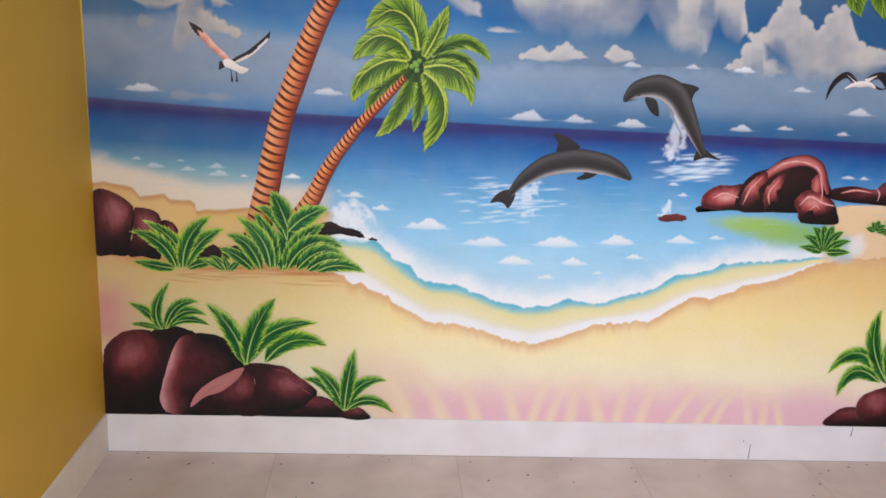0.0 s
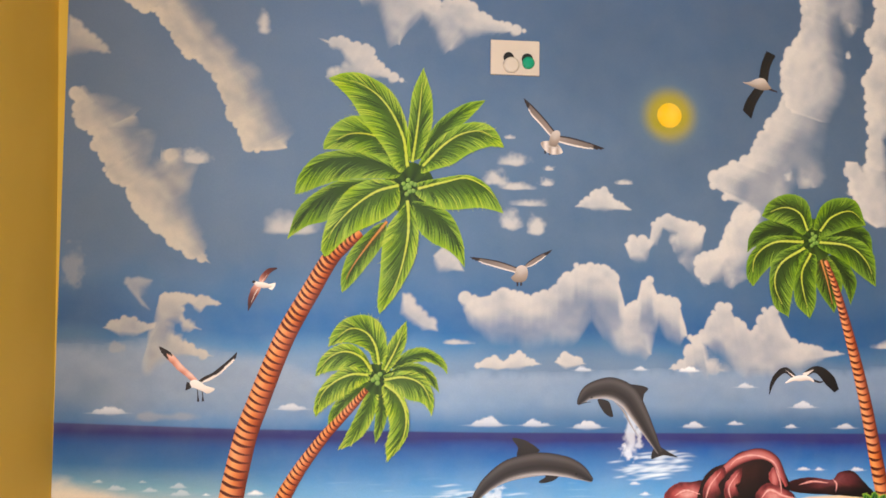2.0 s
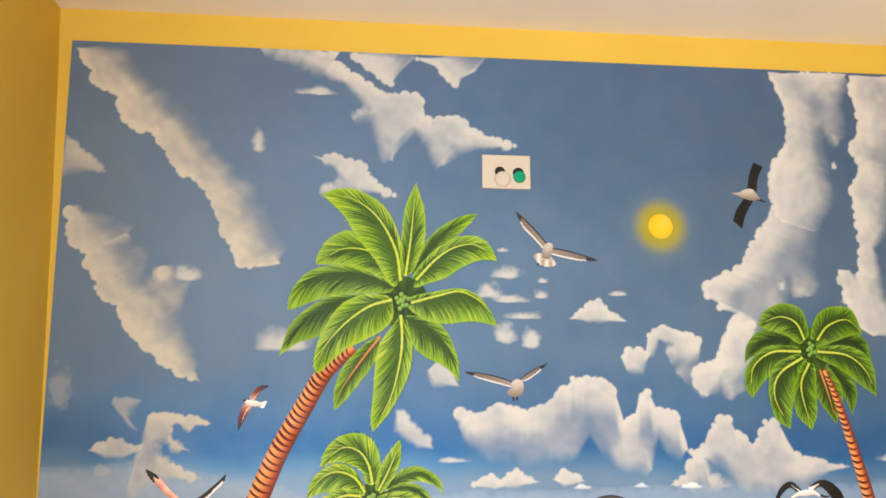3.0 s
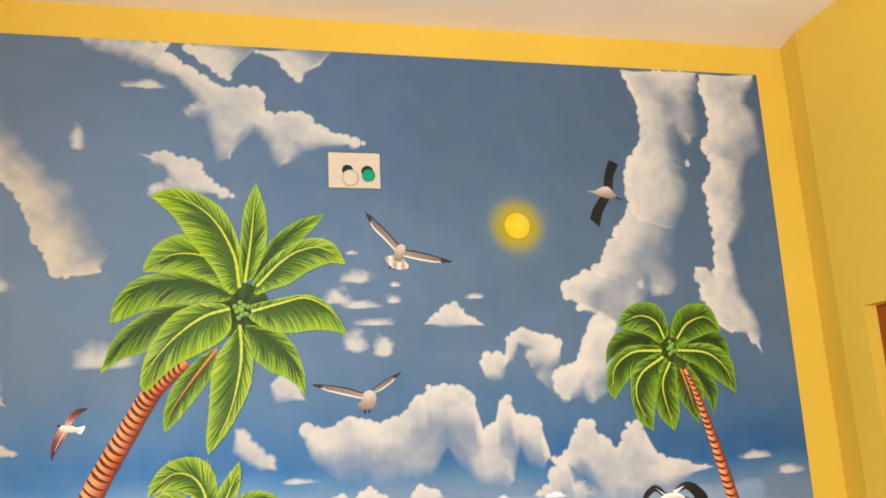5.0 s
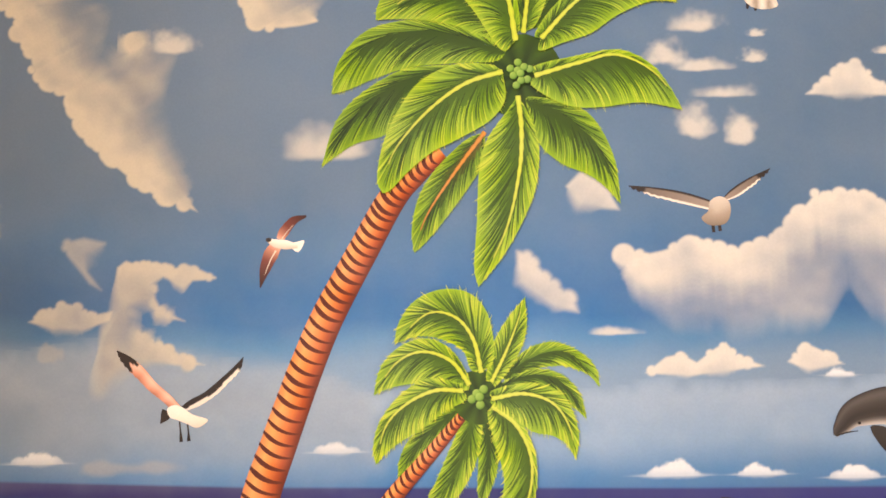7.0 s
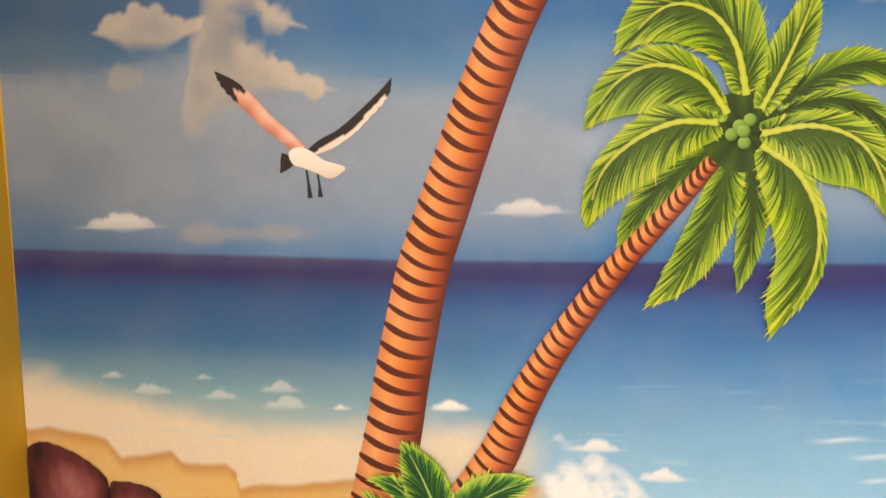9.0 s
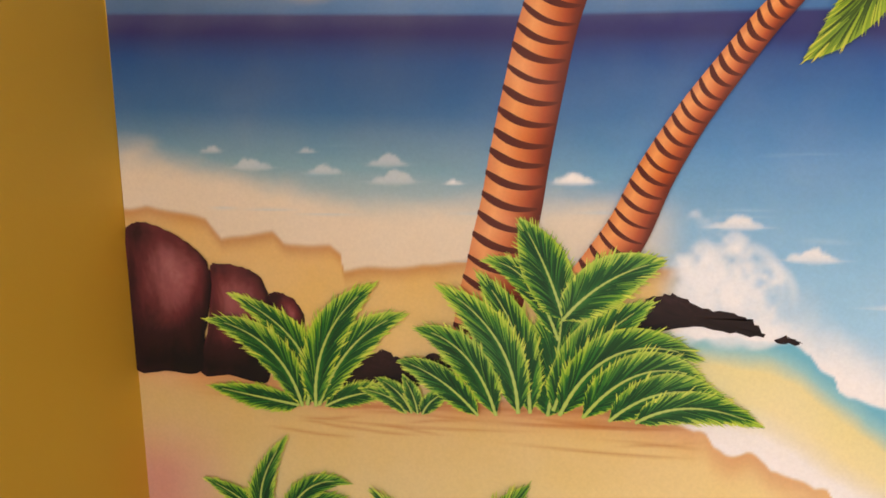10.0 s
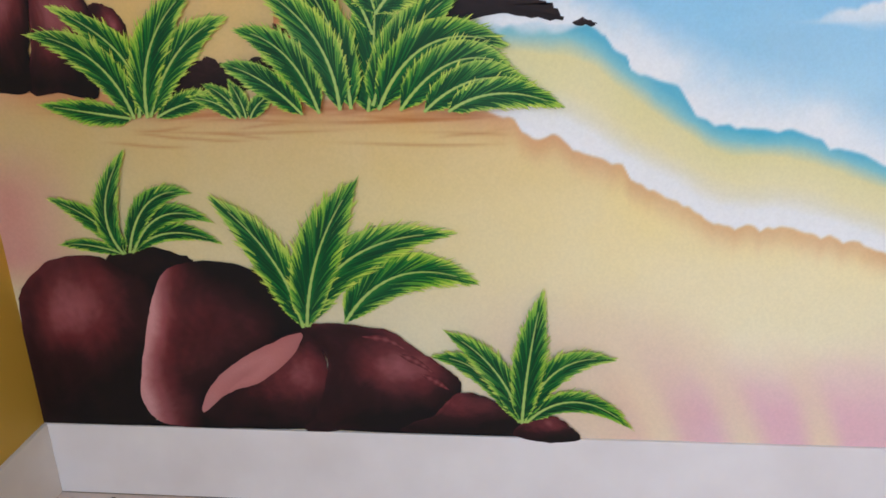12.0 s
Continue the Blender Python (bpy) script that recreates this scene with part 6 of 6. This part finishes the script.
leaper("grey painted dolphin shape leaping high above the horizon", [(1.610, 1.202), (1.621, 1.217), (1.651, 1.243), (1.715, 1.254), (1.772, 1.229), (1.811, 1.173), (1.842, 1.118), (1.866, 1.074), (1.881, 1.048)], [0.004, 0.014, 0.026, 0.036, 0.038, 0.030, 0.021, 0.013, 0.009],
       [[(1.757, 1.262), (1.798, 1.266), (1.842, 1.255), (1.829, 1.236), (1.814, 1.203)], [(1.674, 1.217), (1.708, 1.214), (1.720, 1.191), (1.724, 1.162), (1.697, 1.175)], [(1.851, 1.029), (1.858, 1.059), (1.881, 1.066), (1.908, 1.051), (1.939, 1.033), (1.897, 1.040), (1.874, 1.035)]], -0.0036, 1930, (1.655, 1.224), [(1.612, 1.202), (1.633, 1.208), (1.652, 1.210)], [(1.727, 1.214), (1.758, 1.184), (1.785, 1.136), (1.812, 1.096)])
WING = shades((26, 22, 22), (70, 60, 56), (150, 120, 104))
WARM = shades((36, 24, 22), (120, 60, 50), (206, 140, 118), (232, 200, 186))
RAVEN = shades((14, 12, 13), (34, 30, 30), (60, 54, 52))
DOWN = shades((84, 70, 60), (160, 142, 128), (226, 214, 204))
FEATHER = shades((206, 186, 170), (240, 228, 218), (250, 246, 240))


def bird(label, wings, body, legs, y, seed, scales=(WING, WING), edged=True, tail=(), head=None, down=FEATHER):
    """wings: spine points and widths, tip first; body: spine points and widths."""
    coat = Coat(y, seed)
    for pts, w in legs:
        stroke(coat, pts, w, lambda u, v: WING(0.1), 6, 3)
    for (pts, w), s in zip(wings, scales):
        stroke(coat, pts, w, lambda u, v: s(min(0.05 + 0.8 * u ** (1.6 if s is WARM else 1.4), 0.95)), 26, 5)
        if not edged:
            stroke(coat, pts[-2:], [0.05 * w[1], 0.2 * w[1], 0.4 * w[1]], lambda u, v: FEATHER(0.2 + 0.3 * u), 14, 5)
        if edged:
            stroke(coat, [(px, pz - 0.95 * w[1]) for px, pz in pts[1:]], [0.03 * w[1], 0.10 * w[1], 0.16 * w[1]], lambda u, v: FEATHER(0.2), 14, 3)
    if len(tail):
        patch(coat, tail, lambda x, z, r: FEATHER(0.55 + 0.3 * r), 3, rings=3)
    stroke(coat, body[0], body[1], lambda u, v: down(0.5 + 0.35 * v - 0.2 * u), 26, 7)
    if head:
        patch(coat, [(head[0] + head[2] * np.cos(t), head[1] + 0.8 * head[2] * np.sin(t)) for t in np.arange(8) * 0.785], lambda x, z, r: WING(0.1 + 0.3 * r), 2, rings=2)
    return tagged(coat.done("painted_bird"), label, "painted bird", "painted birds on the mural")


def flyer(label, wings, body, tail, bars, y, seed, belly=FEATHER):
    """wings: leading and trailing edge from tip to root, and the paint over u (tip to root) and v (leading to trailing edge); bars: legs and beak as strokes."""
    coat = Coat(y, seed)
    for pts, w, tone in bars:
        stroke(coat, pts, w, lambda u, v: tone, 10, 3)
    for lead, trail, paint_at in wings:
        e, f = curve(lead, 40), curve(trail, 40)
        f = f + np.stack([0 * f[:, 0], 0.0022 * np.sign(np.sin(np.arange(40) * 1.9)) * np.linspace(1, 0, 40) ** 2], -1)
        q = np.linspace(0, 1, 9)
        coat.add([e[i] * (1 - v) + f[i] * v for i in range(40) for v in q], [(i * 9 + j, i * 9 + 9 + j, i * 9 + 10 + j, i * 9 + 1 + j) for i in range(39) for j in range(8)],
                 [paint_at(i / 39, v) for i in range(40) for v in q])
    if tail:
        patch(coat, tail, lambda x, z, r: belly(0.72 + 0.28 * math.sin(9 * x)), 3, rings=4)
    patch(coat, body, lambda x, z, r: belly(0.62 + 0.30 * z - 0.12 * r), 4, rings=6)
    return tagged(coat.done("painted_bird"), label, "painted bird", "painted birds on the mural")


SOOT, SALMON = lin((44, 34, 32)), shades((150, 84, 66), (222, 150, 126), (240, 204, 186))
salmon_wing = lambda u, v: SOOT if u < 0.30 + 0.05 * math.sin(v * 9) else SALMON(0.85 - 0.75 * abs(v - 0.25) + 0.1 * math.sin(u * 25))
dark_wing = lambda u, v: FEATHER(0.4) if v > 0.60 + 0.07 * math.sin(u * 14) and u > 0.22 else SOOT
grey_wing = lambda u, v: SOOT if v < 0.14 or u < 0.22 else (FEATHER(0.35) if v > 0.78 else mixed(lin((96, 82, 76)), lin((150, 132, 122)), u))
flyer("painted gull shape with dark tips and salmon wing near the corner",
      [([(0.294, 1.378), (0.320, 1.365), (0.343, 1.346), (0.368, 1.318), (0.393, 1.296), (0.414, 1.275)], [(0.293, 1.375), (0.306, 1.352), (0.329, 1.329), (0.354, 1.304), (0.377, 1.286), (0.393, 1.272)], salmon_wing),
       ([(0.530, 1.363), (0.515, 1.347), (0.492, 1.326), (0.459, 1.299), (0.432, 1.285), (0.416, 1.273)], [(0.530, 1.361), (0.525, 1.339), (0.508, 1.320), (0.481, 1.294), (0.452, 1.275), (0.428, 1.266)], dark_wing)],
      [(0.390, 1.269), (0.403, 1.276), (0.419, 1.271), (0.438, 1.258), (0.465, 1.249), (0.457, 1.239), (0.444, 1.234), (0.428, 1.241), (0.408, 1.249), (0.395, 1.254)], [],
      [([(0.390, 1.266), (0.386, 1.255), (0.378, 1.243)], [0.010, 0.009, 0.001], SOOT), ([(0.413, 1.246), (0.415, 1.230), (0.417, 1.209)], [0.0014, 0.0014, 0.0034], SOOT), ([(0.428, 1.241), (0.430, 1.226), (0.431, 1.210)], [0.0014, 0.0014, 0.0036], SOOT)], -0.0034, 1950)
bird("small painted gull shape with salmon wings beside the tall palm", [([(0.646, 1.624), (0.622, 1.616), (0.604, 1.595), (0.596, 1.580)], [0.002, 0.008, 0.010, 0.007]), ([(0.560, 1.490), (0.568, 1.523), (0.579, 1.551), (0.589, 1.569)], [0.001, 0.010, 0.014, 0.011])],
     ([(0.575, 1.579), (0.589, 1.573), (0.608, 1.570), (0.630, 1.567)], [0.004, 0.008, 0.009, 0.004]), [], -0.0034, 1960, (WARM, WARM), tail=[(0.616, 1.572), (0.628, 1.575), (0.642, 1.578), (0.639, 1.566), (0.631, 1.556), (0.620, 1.562)], head=(0.575, 1.580, 0.0055))
flyer("painted gull shape with spread wings over the central cloud",
      [([(1.256, 1.671), (1.307, 1.666), (1.360, 1.656), (1.407, 1.640)], [(1.256, 1.668), (1.299, 1.650), (1.352, 1.635), (1.403, 1.622)], grey_wing), ([(1.523, 1.699), (1.480, 1.680), (1.448, 1.660), (1.433, 1.645)], [(1.523, 1.696), (1.493, 1.669), (1.461, 1.647), (1.436, 1.638)], grey_wing)],
      [(1.407, 1.638), (1.425, 1.647), (1.442, 1.637), (1.444, 1.614), (1.433, 1.595), (1.405, 1.592), (1.389, 1.606), (1.402, 1.619)], [], [([(1.410, 1.596), (1.411, 1.579)], [0.003, 0.003], SOOT), ([(1.422, 1.596), (1.423, 1.581)], [0.003, 0.003], SOOT)], -0.0034, 1970, DOWN)
flyer("painted gull shape with long raised wings under the switch plate",
      [([(1.429, 2.195), (1.461, 2.168), (1.500, 2.127), (1.533, 2.087)], [(1.428, 2.191), (1.452, 2.142), (1.484, 2.108), (1.517, 2.071)], grey_wing), ([(1.697, 2.038), (1.642, 2.056), (1.585, 2.070), (1.543, 2.075)], [(1.697, 2.034), (1.641, 2.034), (1.584, 2.043), (1.543, 2.053)], grey_wing)],
      [(1.523, 2.084), (1.539, 2.092), (1.550, 2.083), (1.545, 2.054), (1.535, 2.037), (1.516, 2.042), (1.515, 2.066)], [(1.519, 2.056), (1.540, 2.048), (1.559, 2.020), (1.535, 2.011), (1.507, 2.017), (1.486, 2.041), (1.490, 2.053)], [([(1.501, 2.025), (1.499, 2.013)], [0.004, 0.002], SOOT), ([(1.516, 2.021), (1.514, 2.009)], [0.004, 0.002], SOOT)], -0.0034, 1980, DOWN)
raven_wing = lambda u, v: RAVEN(0.10 + 0.35 * u * v + 0.1 * math.sin(v * 20))
flyer("painted stork shape with black wings high beside the tall cloud",
      [([(2.261, 2.388), (2.243, 2.345), (2.233, 2.297)], [(2.293, 2.374), (2.273, 2.331), (2.263, 2.274)], raven_wing), ([(2.174, 2.181), (2.188, 2.217), (2.217, 2.258)], [(2.204, 2.153), (2.222, 2.205), (2.251, 2.252)], raven_wing)],
      [(2.175, 2.277), (2.199, 2.279), (2.225, 2.291), (2.250, 2.292), (2.267, 2.272), (2.275, 2.258), (2.246, 2.252), (2.216, 2.260), (2.192, 2.270)], [], [([(2.261, 2.260), (2.281, 2.253), (2.297, 2.248)], [0.005, 0.003, 0.002], SOOT)], -0.0034, 1990, DOWN)
bird("painted stork shape with curved black wings near the edge palm", [([(2.252, 1.235), (2.261, 1.269), (2.280, 1.299), (2.310, 1.315), (2.339, 1.294)], [0.001, 0.006, 0.009, 0.010, 0.008]), ([(2.485, 1.248), (2.462, 1.282), (2.434, 1.310), (2.406, 1.317), (2.371, 1.298)], [0.010, 0.020, 0.016, 0.010, 0.008])],
     ([(2.308, 1.273), (2.332, 1.285), (2.359, 1.289), (2.387, 1.289), (2.407, 1.278)], [0.002, 0.006, 0.010, 0.007, 0.002]), [([(2.407, 1.282), (2.427, 1.276), (2.442, 1.280)], [0.004, 0.003, 0.001])], -0.0034, 2000, (RAVEN, RAVEN), False)

# ---- switch plate with two indicator lenses ----
px0, px1, pz0, pz1 = 1.316, 1.478, 2.269, 2.384
plate = tagged(empty("indicator_plate"), "ivory plastic wall plate with one clear and one green lens", "switch plate")
bm = bmesh.new()
box(bm, px0, px1, -0.014, -0.0022, pz0, pz1, 0.003)
part("plate", bm, PLATE, plate)
bm = bmesh.new()
box(bm, px0 + 0.03, px1 - 0.03, -0.0155, -0.0138, pz1 - 0.030, pz1 - 0.0255, 0.0006)
part("raised_line", bm, PLATE, plate)
for cx, cz, r, hx, hz, hr, mat, name, label in ((1.383, 2.300, 0.0265, 1.375, 2.326, 0.0175, CLEAR, "clear_lens", "milky clear domed lens"), (1.440, 2.309, 0.0205, 1.437, 2.3225, 0.0190, GREEN, "green_lens", "dull green domed lens")):
    bm = bmesh.new()
    disc(bm, hx, hz, hr, -0.0138, -0.0152)
    part("lens_socket", bm, BLACK, plate, "dark recess round the lens")
    bm = bmesh.new()
    disc(bm, cx, cz, r, -0.0152, -0.026, bevel=0.008)
    part(name, bm, mat, plate, label)

# ---- scuffs on the skirting and floor ----
marks = np.random.default_rng(5)
bm = bmesh.new()
for x, z0, z1 in ((2.165, 0.006, 0.060), (2.520, 0.095, 0.128), (2.14, 0.068, 0.074)):
    q = [bm.verts.new(c) for c in ((x - 0.0018, -0.0074, z0), (x + 0.0012, -0.0074, z0), (x + 0.0035, -0.0074, z1), (x + 0.0015, -0.0074, z1))]
    bm.faces.new(q)
tagged(part("skirting_crack", bm, DIRT), "thin dark crack and chips in the white skirting", "crack", kind="stuff")
bm = bmesh.new()
for k in range(46):
    x, y, r = marks.uniform(0.1, 2.8), -0.02 - marks.random() ** 2 * 0.5, marks.uniform(0.0015, 0.006)
    q = [bm.verts.new((x + r * marks.uniform(0.6, 1.6) * np.cos(t), y + r * marks.uniform(0.5, 1.0) * np.sin(t), 0.0006)) for t in np.arange(6) * 1.047]
    bm.faces.new(q)
tagged(part("floor_grit", bm, DIRT), "scattered specks of dried paint and grit on the floor", "grit", kind="stuff")

# ---- floor tiles ----
first = None
for i, x0 in enumerate((-0.05, 0.55, 1.15, 1.75, 2.35)):
    for j in range(8):
        if first is None:
            bm = bmesh.new()
            box(bm, 0.0006, 0.5994, -0.5994, -0.0006, -0.012, 0.0)
            first = part("tile", bm, TILE, floor)
            ob = first
        else:
            ob = new("tile", first.data)
            ob.parent = floor
        ob.location = (x0, -0.008 - 0.6 * j + 0.0, 0)
